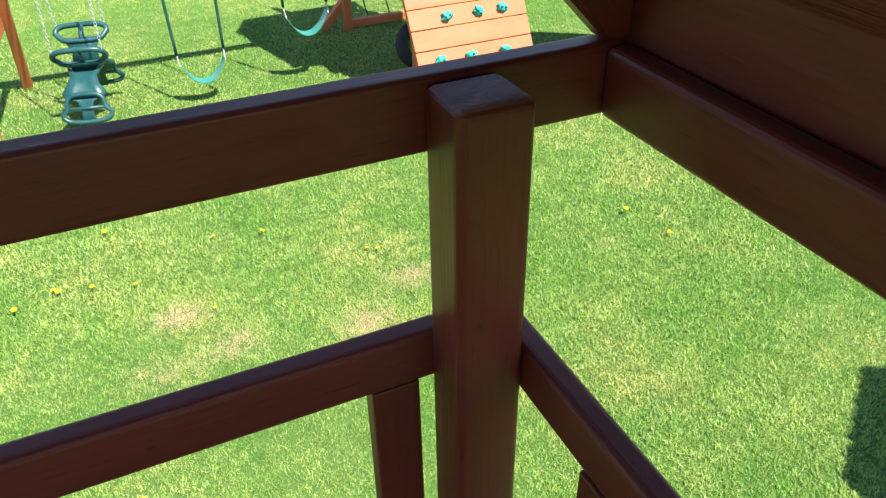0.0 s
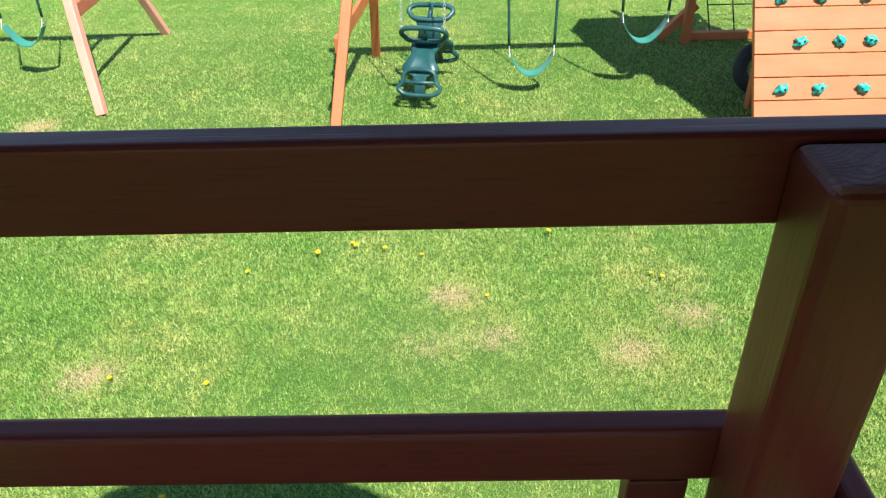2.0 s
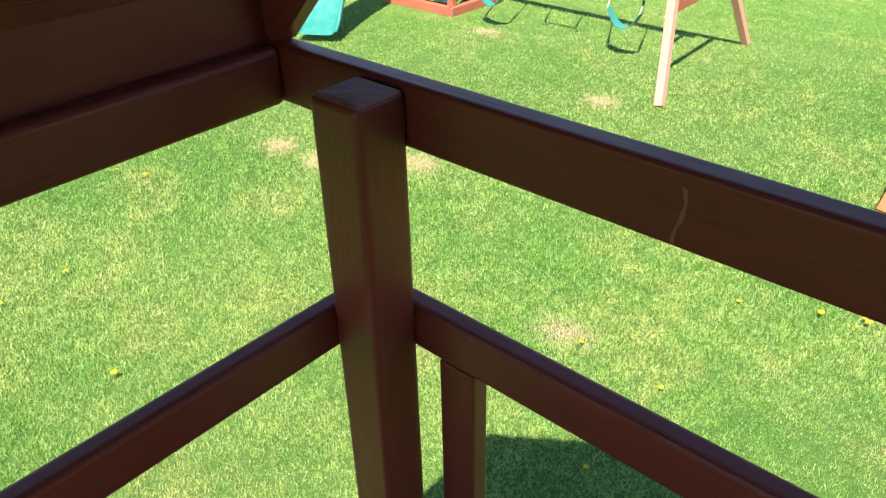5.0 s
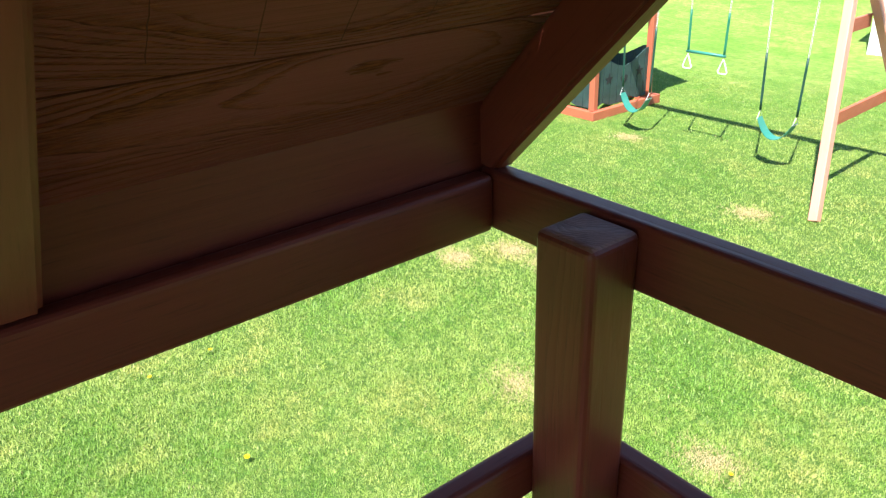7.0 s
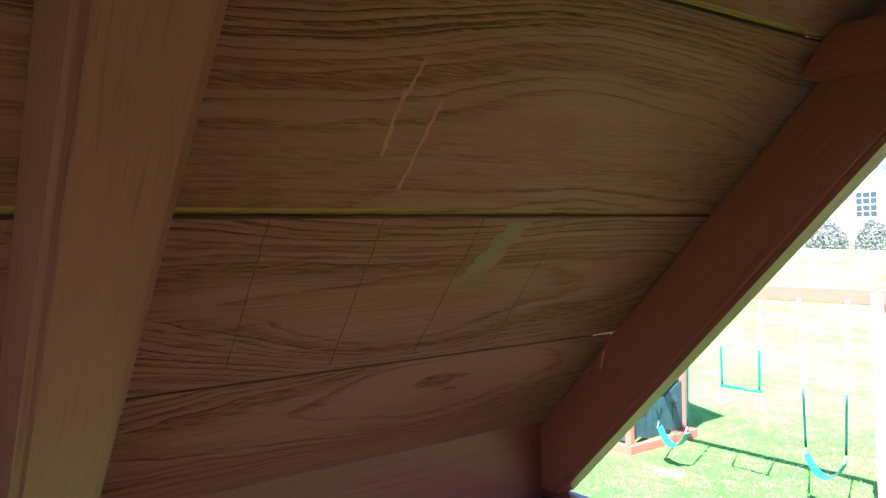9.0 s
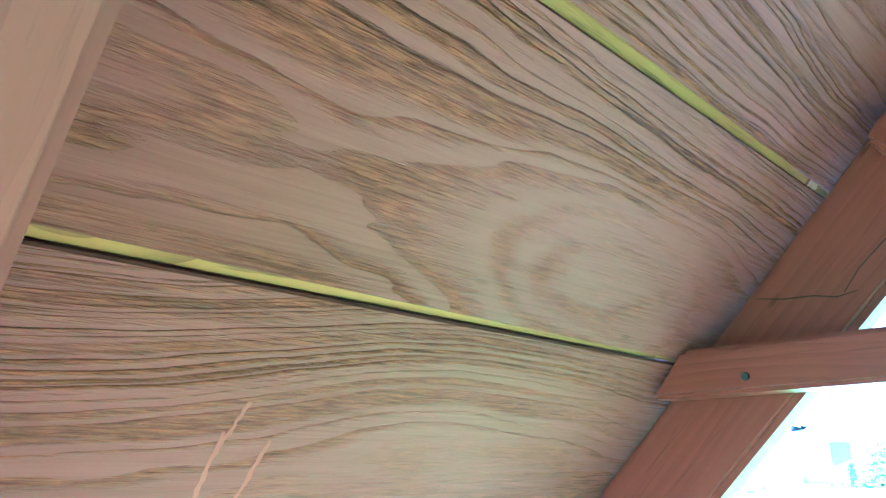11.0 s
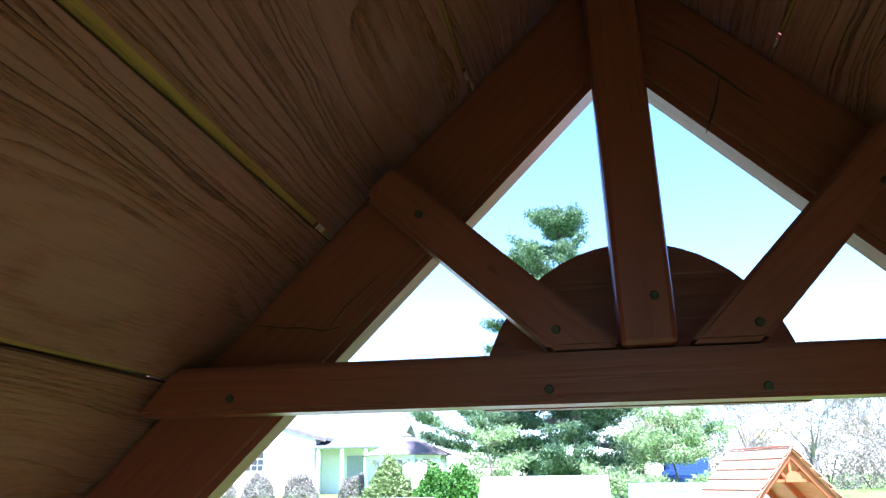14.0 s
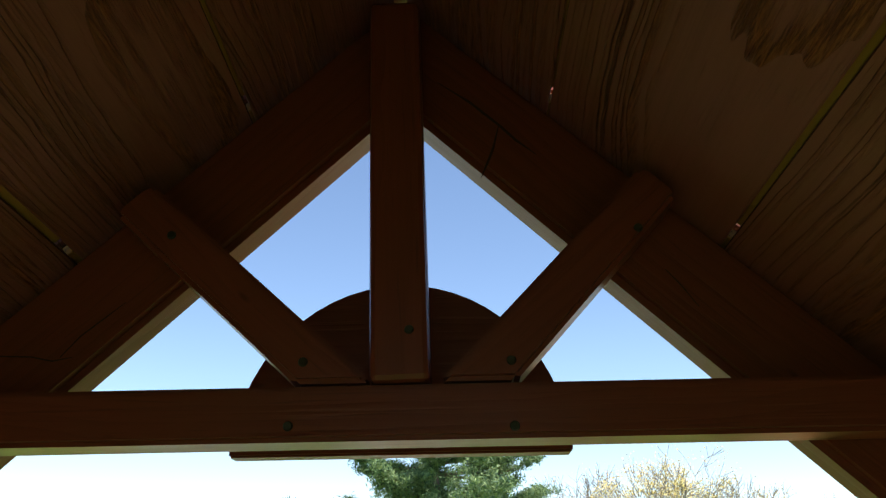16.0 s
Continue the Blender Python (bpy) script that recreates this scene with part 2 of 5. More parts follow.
def turf(name, blades):
    """Lawn colour from places in the world, so that blades and soil agree: fresh, yellowed and bare patches."""
    n = Nodes(name)
    pos = n.node("ShaderNodeNewGeometry", out=0)
    flat = n.node("ShaderNodeVectorMath", pos, (1.0, 1.0, 0.0), operation="MULTIPLY")
    big, mid, small = n.noise(flat, 0.45, 4.0, 0.6), n.noise(flat, 1.9, 5.0, 0.65), n.noise(flat, 14.0, 4.0, 0.6)
    lush, dull, dry, straw = rgb(0.235, 0.445, 0.070), rgb(0.520, 0.625, 0.165), rgb(0.74, 0.66, 0.22), rgb(0.80, 0.68, 0.46)
    col = n.mix(n.span(n.math("ADD", n.math("MULTIPLY", big, 0.45), n.math("ADD", n.math("MULTIPLY", mid, 0.3), n.math("MULTIPLY", small, 0.25))), 0.43, 0.535), lush, dull)
    col = n.mix(n.math("MULTIPLY", n.span(n.noise(flat, 0.95, 5.0, 0.62), 0.53, 0.64), 0.70 if blades else 0.35), col, dry)
    bare = n.math("MULTIPLY", n.span(mid, 0.66, 0.74), n.span(small, 0.46, 0.60))
    col = n.mix(bare, col, straw)
    col = n.mix(n.span(n.noise(flat, 5.5, 4.0, 0.65), 0.44, 0.60, 0.0, 0.45), col, rgb(0.120, 0.290, 0.040))
    if blades:
        rnd = n.node("ShaderNodeNewGeometry", out=8)
        col = n.mix(n.span(rnd, 0.0, 0.28, 0.72, 0.0), col, rgb(0.050, 0.125, 0.016))
        col = n.mix(n.span(n.noise(flat, 95.0, 2.0, 0.6), 0.38, 0.55, 0.72, 0.0), col, rgb(0.060, 0.170, 0.020))
        col = n.mix(n.span(rnd, 0.70, 1.0, 0.0, 0.55), col, rgb(0.60, 0.70, 0.25))
        n.bsdf.inputs["Subsurface Weight"].default_value = 0.0
        mat = n.done(col, 0.45, spec=0.35)
        thin = n.node("ShaderNodeBsdfTranslucent", n.mix(0.5, col, rgb(0.34, 0.52, 0.06)))
        both = n.tree.nodes.new("ShaderNodeMixShader")
        both.inputs[0].default_value = 0.36
        n.tree.links.new(n.bsdf.outputs[0], both.inputs[1]), n.tree.links.new(thin, both.inputs[2])
        n.tree.links.new(both.outputs[0], n.tree.nodes["Material Output"].inputs[0])
        return mat
    col = n.mix(n.span(small, 0.35, 0.7, 0.0, 0.45), col, rgb(0.11, 0.24, 0.03))
    tuft = n.noise(flat, 55.0, 3.0, 0.7)
    col = n.mix(n.span(tuft, 0.3, 0.62, 0.6, 0.0), col, rgb(0.06, 0.14, 0.015))
    # sheet near the modelled blades: thatch and soil, painted darker for shaded gaps
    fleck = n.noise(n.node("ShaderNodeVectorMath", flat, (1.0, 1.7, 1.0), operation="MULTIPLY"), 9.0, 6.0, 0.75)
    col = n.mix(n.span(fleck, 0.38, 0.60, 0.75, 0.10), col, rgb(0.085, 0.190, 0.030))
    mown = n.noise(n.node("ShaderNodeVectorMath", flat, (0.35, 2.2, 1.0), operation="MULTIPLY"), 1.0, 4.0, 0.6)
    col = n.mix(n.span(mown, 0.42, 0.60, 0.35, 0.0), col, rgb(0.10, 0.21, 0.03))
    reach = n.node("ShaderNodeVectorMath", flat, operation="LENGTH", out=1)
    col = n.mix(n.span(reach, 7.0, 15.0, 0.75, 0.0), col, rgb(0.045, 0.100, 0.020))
    return n.done(col, 0.85, n.math("ADD", tuft, small), 0.8, 0.02, spec=0.2)


STAIN = wood("brown_stained_wood", (0.150, 0.030, 0.020), (0.086, 0.016, 0.010), ring=0.011, contrast=0.70, relief=0.22, rough=0.40, spec=0.28)


def end_grain(name):
    """The sawn, weathered end of a post: arcs of year rings, grey-brown."""
    n = Nodes(name)
    co = n.node("ShaderNodeTexCoord", out=3)
    flat = n.node("ShaderNodeVectorMath", co, (0.0, 1.0, 1.0), operation="MULTIPLY")
    off = n.node("ShaderNodeVectorMath", flat, (0.0, 0.055, 0.035), operation="ADD")
    r = n.math("ADD", n.node("ShaderNodeVectorMath", off, operation="LENGTH", out=1), n.span(n.noise(flat, 18.0, 3.0), 0.2, 0.8, -0.011, 0.011))
    ring = n.math("POWER", n.math("FRACT", n.math("DIVIDE", r, 0.0062)), 2.0)
    dirt = n.noise(flat, 40.0, 4.0, 0.65)
    col = n.mix(n.math("MULTIPLY", ring, n.span(n.noise(flat, 60.0, 2.0), 0.35, 0.7, 0.15, 0.7)), rgb(0.24, 0.105, 0.074), rgb(0.105, 0.043, 0.032))
    col = n.mix(n.span(dirt, 0.45, 0.70, 0.0, 0.6), col, rgb(0.14, 0.064, 0.048))
    return n.done(col, 0.55, n.math("SUBTRACT", n.math("MULTIPLY", dirt, 0.4), ring), 0.5, 0.002, spec=0.4)


END_GRAIN = end_grain("weathered_end_grain")
BOARD = rough_board("weathered_roof_board")
# Dark edge colour that paints in the shade of the roof joints.
JOINT_SHADE_EDGE = wood("board_edge_joint_shade", (0.085, 0.028, 0.018), (0.045, 0.016, 0.011), rough=0.9, spec=0.1)
RAFTER = wood("lighter_stained_rafter", (0.172, 0.048, 0.036), (0.108, 0.028, 0.020), ring=0.008, contrast=0.6, relief=0.2, rough=0.45, spec=0.22)
GREENED = wood("green_treated_wood_edge", (0.35, 0.155, 0.034), (0.13, 0.055, 0.014), contrast=1.3, ring=0.006, rough=0.7, spec=0.3)
CEDAR = wood("orange_cedar_stain", (0.50, 0.142, 0.046), (0.38, 0.092, 0.030), ring=0.014, contrast=0.5, relief=0.15)
REDWOOD = wood("red_stained_wood", (0.50, 0.135, 0.075), (0.36, 0.085, 0.045), ring=0.014, contrast=0.5, relief=0.15)
# Paler copy of the red wood for the legs: wear plus painted-in sunlight.
LIT_WORN_RED = wood("sunlit_worn_red_wood", (0.66, 0.30, 0.22), (0.54, 0.21, 0.15), ring=0.014, contrast=0.5, relief=0.15)
ROOFPALE = wood("pale_stained_roof_board", (0.66, 0.36, 0.22), (0.52, 0.25, 0.14), ring=0.014, contrast=0.5)
GREEN = plastic("dark_green_plastic", (0.011, 0.062, 0.064), 0.32)
TEAL = plastic("teal_plastic", (0.03, 0.21, 0.165), 0.38)
HOLD = plastic("turquoise_plastic", (0.008, 0.34, 0.29), 0.4)
COATED = plastic("green_chain_coating", (0.008, 0.055, 0.042), 0.4)
SLEEVE = plastic("bright_green_sleeve", (0.01, 0.17, 0.10), 0.4)
STEEL = plain("galvanised_steel", (0.50, 0.50, 0.49), 0.5, metal=0.5, spread=0.15)
SCREW = plain("zinc_screw", (0.011, 0.009, 0.011), 0.6, metal=0.0, spread=0.2)
LAWN = turf("lawn_soil_dark_near", False)
BLADE = turf("grass_blade", True)

# ---- helpers for pieces ----


def mesh_of(bm, name, mat, smooth=False):
    me = bpy.data.meshes.new(name)
    bm.to_mesh(me)
    bm.free()
    if mat:
        me.materials.append(mat)
    if smooth:
        me.polygons.foreach_set("use_smooth", [True] * len(me.polygons))
    return me


def thing(name, label, category, at=(0, 0, 0), turn=0.0, group="", kind=""):
    ob = new(name)
    ob.matrix_world = pose(*at, 0, 0, turn)
    return tagged(ob, label, category, group, kind)


def part(name, bm, material, parent, label="", m=None, smooth=False):
    ob = new(name, mesh_of(bm, name, material, smooth))
    if parent:
        ob.parent = parent
    if m is not None:
        ob.matrix_local = m
    return tagged(ob, label)


def box(lx, ly, lz, bevel=0.0, segments=2):
    """A box about the origin, with eased edges."""
    bm = bmesh.new()
    bmesh.ops.create_cube(bm, size=1.0, matrix=Matrix.Diagonal((lx, ly, lz, 1)))
    if bevel:
        bmesh.ops.bevel(bm, geom=bm.edges[:], offset=bevel, segments=segments, affect="EDGES", profile=0.5)
    return bm


def along(p0, p1, up=(0, 0, 1)):
    """The pose at the middle of p0 to p1 with x along it and z towards up, and the length."""
    p0, p1 = Vector(p0), Vector(p1)
    x = (p1 - p0).normalized()
    z = Vector(up) - x * x.dot(Vector(up))
    z = z.normalized() if z.length > 1e-4 else x.orthogonal().normalized()
    y = z.cross(x)
    return Matrix.Translation((p0 + p1) / 2) @ Matrix((x, y, z)).transposed().to_4x4(), (p1 - p0).length


def timber(name, p0, p1, thick, high, mat, parent, up=(0, 0, 1), bevel=0.006, label="", segments=2):
    m, length = along(p0, p1, up)
    return part(name, box(length, thick, high, bevel, segments), mat, parent, label, m)


def prism(points, depth, bevel=0.0):
    """A flat outline in x and z, given thickness along y from 0 to depth."""
    bm = bmesh.new()
    face = bm.faces.new([bm.verts.new((x, 0, z)) for x, z in points])
    got = bmesh.ops.extrude_face_region(bm, geom=[face])
    bmesh.ops.translate(bm, verts=[v for v in got["geom"] if isinstance(v, bmesh.types.BMVert)], vec=(0, depth, 0))
    bmesh.ops.recalc_face_normals(bm, faces=bm.faces[:])
    if bevel:
        bmesh.ops.bevel(bm, geom=[e for e in bm.edges if e.calc_face_angle(0) > 0.5], offset=bevel, segments=2, affect="EDGES")
    return bm


def tube(points, radius, sides=8, closed=False):
    """A round bar swept along points; radius may be a number or one for each point."""
    bm = bmesh.new()
    pts = [Vector(p) for p in points]
    count = len(pts)
    radii = radius if isinstance(radius, (list, tuple)) else [radius] * count
    rings, side = [], None
    for k, p in enumerate(pts):
        ahead = (pts[(k + 1) % count] if closed or k + 1 < count else p) - (pts[k - 1] if closed or k else p)
        ahead.normalize()
        side = ahead.orthogonal().normalized() if side is None else (side - ahead * side.dot(ahead)).normalized()
        other = ahead.cross(side)
        rings.append([bm.verts.new(p + radii[k] * (math.cos(a) * side + math.sin(a) * other)) for a in [2 * math.pi * j / sides for j in range(sides)]])
    for k in range(count if closed else count - 1):
        a, b = rings[k], rings[(k + 1) % count]
        for j in range(sides):
            bm.faces.new((a[j], a[(j + 1) % sides], b[(j + 1) % sides], b[j]))
    if not closed:
        bm.faces.new(rings[0][::-1]), bm.faces.new(rings[-1])
    bmesh.ops.recalc_face_normals(bm, faces=bm.faces[:])
    return bm


def joined(*parts):
    """Several bmeshes in one."""
    out = bmesh.new()
    for bm in parts:
        me = bpy.data.meshes.new("join")
        bm.to_mesh(me)
        bm.free()
        out.from_mesh(me)
        bpy.data.meshes.remove(me)
    return out


# ---- ground ----


def rise(x, y):
    """The lawn's height: level round the play sets, climbing beyond them."""
    r = max(0.0, min(1.0, (math.hypot(x, y) - 12.0) / 24.0))
    return 2.3 * r * r * (3 - 2 * r)


def build_ground():
    steps = [0.0]
    while steps[-1] < 900:
        steps.append(steps[-1] + 0.5 + 0.06 * steps[-1])
    line = [-s for s in steps[:0:-1]] + steps
    bm = bmesh.new()
    grid = [[bm.verts.new((x, y, rise(x, y) + 0.012 * noise.noise((x * 0.6, y * 0.6, 0)))) for x in line] for y in line]
    for j in range(len(line) - 1):
        for i in range(len(line) - 1):
            bm.faces.new((grid[j][i], grid[j][i + 1], grid[j + 1][i + 1], grid[j + 1][i]))
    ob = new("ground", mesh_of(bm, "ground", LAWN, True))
    return tagged(ob, "mown lawn with yellowed and bare patches", "ground", kind="structure")


build_ground()

# ---- the tower the camera stands in ----
ZR, ZL, EAVE, SLOPE = 2.566, 2.210, 0.812, 1.004      # rail tops, rafter foot, roof slope
RAIL_H, RAIL_T, BACK = 0.090, 0.038, -1.27


def underside(x):
    """Height of the roof boards' underside at x."""
    return ZR + (EAVE - abs(x)) * SLOPE + 0.1275


def build_tower(label, at=(0, 0, 0), turn=0.0, stain=None, board=None, edge_wood=None, own=False, inset=0.0, deep=0.0):
    tower = thing("playset_tower", label, "playset tower", at, turn)
    # posts
    stain, board, edge_wood = stain or STAIN, board or BOARD, edge_wood or GREENED
    for x0, y0 in ((0.568 + deep, -0.090 - inset), (-0.637, -0.090 - inset), (0.568, BACK + 0.002), (-0.637, BACK + 0.002)):
        ob = timber("post", (x0 + 0.0475, y0 + 0.045, 0.0), (x0 + 0.0475, y0 + 0.045, ZR - 0.004), 0.090, 0.095, stain, tower, (1, 0, 0), 0.012, segments=4)
        ob.data.materials.append(END_GRAIN if own else stain)
        for face in ob.data.polygons:
            if face.normal.x > 0.6:
                face.material_index = 1
    # end rails on the posts' outer faces
    for y, out in ((0.0, 1), (BACK, -1)):
        yc = y + out * RAIL_T / 2
        timber("top_rail", (-0.84, yc, ZR + 0.0015 - RAIL_H / 2), (0.84, yc, ZR + 0.0015 - RAIL_H / 2), RAIL_T, RAIL_H + 0.003, stain, tower, bevel=0.007, segments=4)
        timber("lower_rail", (-0.675, yc, ZL - 0.043), (0.665, yc, ZL - 0.043), RAIL_T, 0.086, stain, tower, bevel=0.010, segments=4)
        for x in (-0.466, 0.516):
            timber("baluster", (x, yc + out * 0.001, 1.63), (x, yc + out * 0.001, ZL - 0.087), RAIL_T - 0.003, 0.071, stain, tower, (1, 0, 0), 0.004)
        timber("floor_rail", (-0.675, yc, 1.59), (0.665, yc, 1.59), RAIL_T, 0.080, stain, tower)
    for s in (-1, 1):
        xc = s * (0.807 + RAIL_T / 2 - 0.003)
        timber("side_rail", (xc, BACK + 0.001, ZR - RAIL_H / 2), (xc, -0.001, ZR - RAIL_H / 2), RAIL_T, RAIL_H, stain, tower, bevel=0.011, segments=4)
        xl = -0.638 - RAIL_T / 2 if s < 0 else 0.665 + RAIL_T / 2
        timber("lower_side_rail", (xl, BACK, ZL - 0.04), (xl, -0.001, ZL - 0.04), RAIL_T, 0.080, stain, tower, bevel=0.010, segments=4)
        for y in ((-0.27, -1.0) if s > 0 else (-1.0,)):
            timber("baluster", (xl, y, 1.63), (xl, y, ZL - 0.087), 0.090, RAIL_T - 0.003, stain, tower, (1, 0, 0), 0.004)
        timber("floor_rail", (xl, BACK, 1.59), (xl, -0.001, 1.59), RAIL_T, 0.080, stain, tower)
        # upright eave board behind the side rail
        timber("eave_board", (s * 0.856, BACK - 0.06, 2.585), (s * 0.856, 0.030, 2.585), 0.022, 0.19, stain, tower, bevel=0.003)
    # deck
    for k in range(9):
        y = -0.06 - k * 0.142
        timber("deck_board", (-0.63, y, 1.64), (0.66, y, 1.64), 0.138, 0.03, stain, tower, bevel=0.004)
    # rafters: a pair on each end rail and one in the middle, with a plumb cut at the eave
    for y, name in ((0.020, "gable_rafter"), (-0.634, "middle_rafter"), (BACK - 0.020, "gable_rafter")):
        for s in (-1, 1):
            foot, top = s * EAVE, s * 0.001
            low = lambda x: ZR + (EAVE - abs(x)) * SLOPE
            out = [(foot, ZR + 0.001), (top, low(0)), (top, underside(0) - 0.001), (s * 0.843, underside(0.843) - 0.001), (s * 0.843, ZR + 0.001)]
            deep_y = 0.058 if name == "middle_rafter" else 0.040
            bm = prism(out, deep_y, 0.007)
            bmesh.ops.translate(bm, verts=bm.verts[:], vec=(0, -deep_y / 2, 0))
            # the piece's own x axis runs up the slope, for the grain
            m = Matrix.Translation((s * 0.42, y, low(0.42))) @ pose(0, 0, 0, 0, s * math.degrees(math.atan(SLOPE)), 0)
            bmesh.ops.transform(bm, matrix=m.inverted() @ Matrix.Translation((0, y, 0)), verts=bm.verts[:])
            part(name, bm, RAFTER if own and name == "middle_rafter" else stain, tower, m=m)
    # thin roof boards with open joints, wider towards the back; a batten lies in the upper part of each joint
    joints = [0.862, 0.708, 0.567, 0.416, 0.280, 0.138, 0.0]
    strips = [0.0, 0.0006, 0.005, 0.0070, 0.0085, 0.005]
    run = math.hypot(1, SLOPE)
    for s in (-1, 1):
        normal = Vector((s * SLOPE, 0, 1)).normalized()
        down = Vector((s, 0, -SLOPE)).normalized()
        for k in range(6):
            a, b = joints[k], joints[k + 1]
            if b == 0.0:
                b = 0.004
            rng = random.Random(10 * k + s)
            gap = 0.0011 + 0.0008 * rng.random()
            xm, lift = s * (a + b) / 2, rng.uniform(0, 0.003)
            mid = Vector((xm, 0, underside(xm))) + normal * (0.002 + lift)
            yw = rng.uniform(-0.004, 0.004)
            ob = timber("roof_board", mid + Vector((0, BACK - 0.09, 0)), mid + Vector((0, 0.10 + yw, 0)), (a - b) * run - 2 * gap, 0.004, board, tower, up=normal, bevel=0.0012, segments=1)
            # Upslope edges get the dark colour, so open joints look shaded.
            ob.data.materials.append(JOINT_SHADE_EDGE if own else board)
            for face in ob.data.polygons:
                if face.normal.y * s > 0.6:
                    face.material_index = 1
            for v in ob.data.vertices:
                if v.co.y * -s > 0:
                    v.co.y += s * strips[k] * (1.0 if s < 0 else 0.55) * (0.35 + 0.9 * (0.60 - v.co.x) / 1.0)
            if b > 0.01 and (k or not own):
                wide = strips[k + 1] * 1.7 + 0.014 if k < 5 else 0.02
                top = Vector((s * b, 0, underside(b))) + normal * 0.0125 - down * (wide / 2 + 0.001 - 2 * gap - (0.005 if k == 1 else 0.0))
                cut = own and k in (3, 4)
                for y0, y1 in (((BACK - 0.085, -0.024), (0.0, 0.098)) if cut else ((BACK - 0.085, 0.098),)):
                    timber("joint_batten", top + Vector((0, y0, 0)), top + Vector((0, y1, 0)), wide, 0.010, edge_wood, tower, up=normal, bevel=0.001, segments=1, label="green treated batten in the roof joint")
            outer = mid + normal * 0.038
            for y0, y1 in (((BACK - 0.10, -0.072 if k < 2 else -0.022), (0.0, 0.11)) if own else ((BACK - 0.10, 0.11),)):
                lap = (normal - 0.12 * down).normalized()
                timber("roof_lap_board", outer + Vector((0, y0, 0)), outer + Vector((0, y1, 0)), (a - b) * run + 0.03, 0.016, board, tower, up=lap, bevel=0.002, segments=1)
    timber("ridge_cap", (0, BACK - 0.10, underside(0) + 0.052), (0, 0.112, underside(0) + 0.052), 0.10, 0.02, stain, tower, bevel=0.004)
    # gable dressing: tie, king post, braces, half-round boards
    for y, out in ((0.0, -1), (BACK, 1)):
        yc = y + out * 0.0205
        back = 0.040 if out > 0 else -0.040
        tie = prism([(-0.440, 3.061), (0.440, 3.061), (0.406, 3.102), (-0.406, 3.102)], back, 0.004)
        part("tie_beam", tie, stain, tower, m=Matrix.Translation((0, y + out * 0.0005, 0)))
        timber("king_post", (0.005, yc, 3.104), (-0.003, yc, 3.47), 0.040, 0.046, stain, tower, up=(1, 0, 0), bevel=0.005)
        for s in (-1, 1):
            tip = -0.018 if s > 0 else 0.0
            lean = prism([(s * 0.0, 0.0), (s * 0.058, 0.0), (s * (0.216 + tip), 0.146 - tip / 3), (s * (0.212 + tip), 0.154 - tip / 3), (s * (0.197 + tip), 0.170 - tip / 3), (s * (0.188 + tip), 0.173 - tip / 3)], back, 0.004)
            m = pose(s * (0.016 + (0.019 if s > 0 else 0)), y + out * 0.0005, 3.104, 0, -s * 43, 0)
            bmesh.ops.transform(lean, matrix=pose(0, 0, 0, 0, -s * 43, 0).inverted(), verts=lean.verts[:])
            part("brace", lean, stain, tower, m=m)
        arc = [(0.142 * math.cos(a), 3.064 + 0.150 * math.sin(a)) for a in [math.pi * k / 28 for k in range(29)]]
        bm = prism(arc, 0.020, 0.002)
        part("sunburst_board", bm, stain, tower, "half-round dark-stained board", Matrix.Translation((0, y + (0.041 if out < 0 else -0.061), 0)))
        for sx, sz in ((-0.350, 3.074), (-0.076, 3.072), (0.089, 3.069), (-0.068, 3.120), (-0.182, 3.229), (0.089, 3.118), (0.197, 3.226), (0.012, 3.144)):
            bm = bmesh.new()
            bmesh.ops.create_cone(bm, cap_ends=True, segments=12, radius1=0.0038, radius2=0.0030, depth=0.0020)
            part("screw", bm, SCREW, tower, "zinc screw head", Matrix.Translation((sx, y + out * 0.0415, sz)) @ pose(0, 0, 0, 90 if out < 0 else -90, 0, 0))
    return tower


OWN = build_tower("dark brown-stained wooden playset tower with steep board roof", own=True)


def roof_mark(x0, y0, x1, y1, wide, mat, label, name):
    """A thin mark across the underside of the left roof slope."""
    normal = Vector((-SLOPE, 0, 1)).normalized()
    pts = []
    seat = random.Random(10 * (1 if x0 < -0.567 else 2) - 1)      # the board's own small lift
    seat.random()
    lift = seat.uniform(0, 0.003)
    rng = random.Random(round(1000 * y0))
    n = 14
    for k in range(n + 1):
        f = k / n
        x, y = x0 + (x1 - x0) * f, y0 + (y1 - y0) * f + rng.uniform(-0.0008, 0.0008)
        pts.append((Vector((x, y, underside(x))) + normal * (lift - 0.0001), wide * rng.uniform(0.45, 1.0)))
    bm = bmesh.new()
    rows = [[bm.verts.new(p + Vector((0, sy * w, 0)) + normal * h) for sy, h in ((-1, 0), (1, 0), (1, 0.004), (-1, 0.004))] for p, w in pts]
    for a, b in zip(rows, rows[1:]):
        for j in range(4):
            bm.faces.new((a[j], a[(j + 1) % 4], b[(j + 1) % 4], b[j]))
    bmesh.ops.recalc_face_normals(bm, faces=bm.faces[:])
    part(name, bm, mat, OWN, label)


CRACK = plain("dark_crack", (0.022, 0.009, 0.007), 0.95)
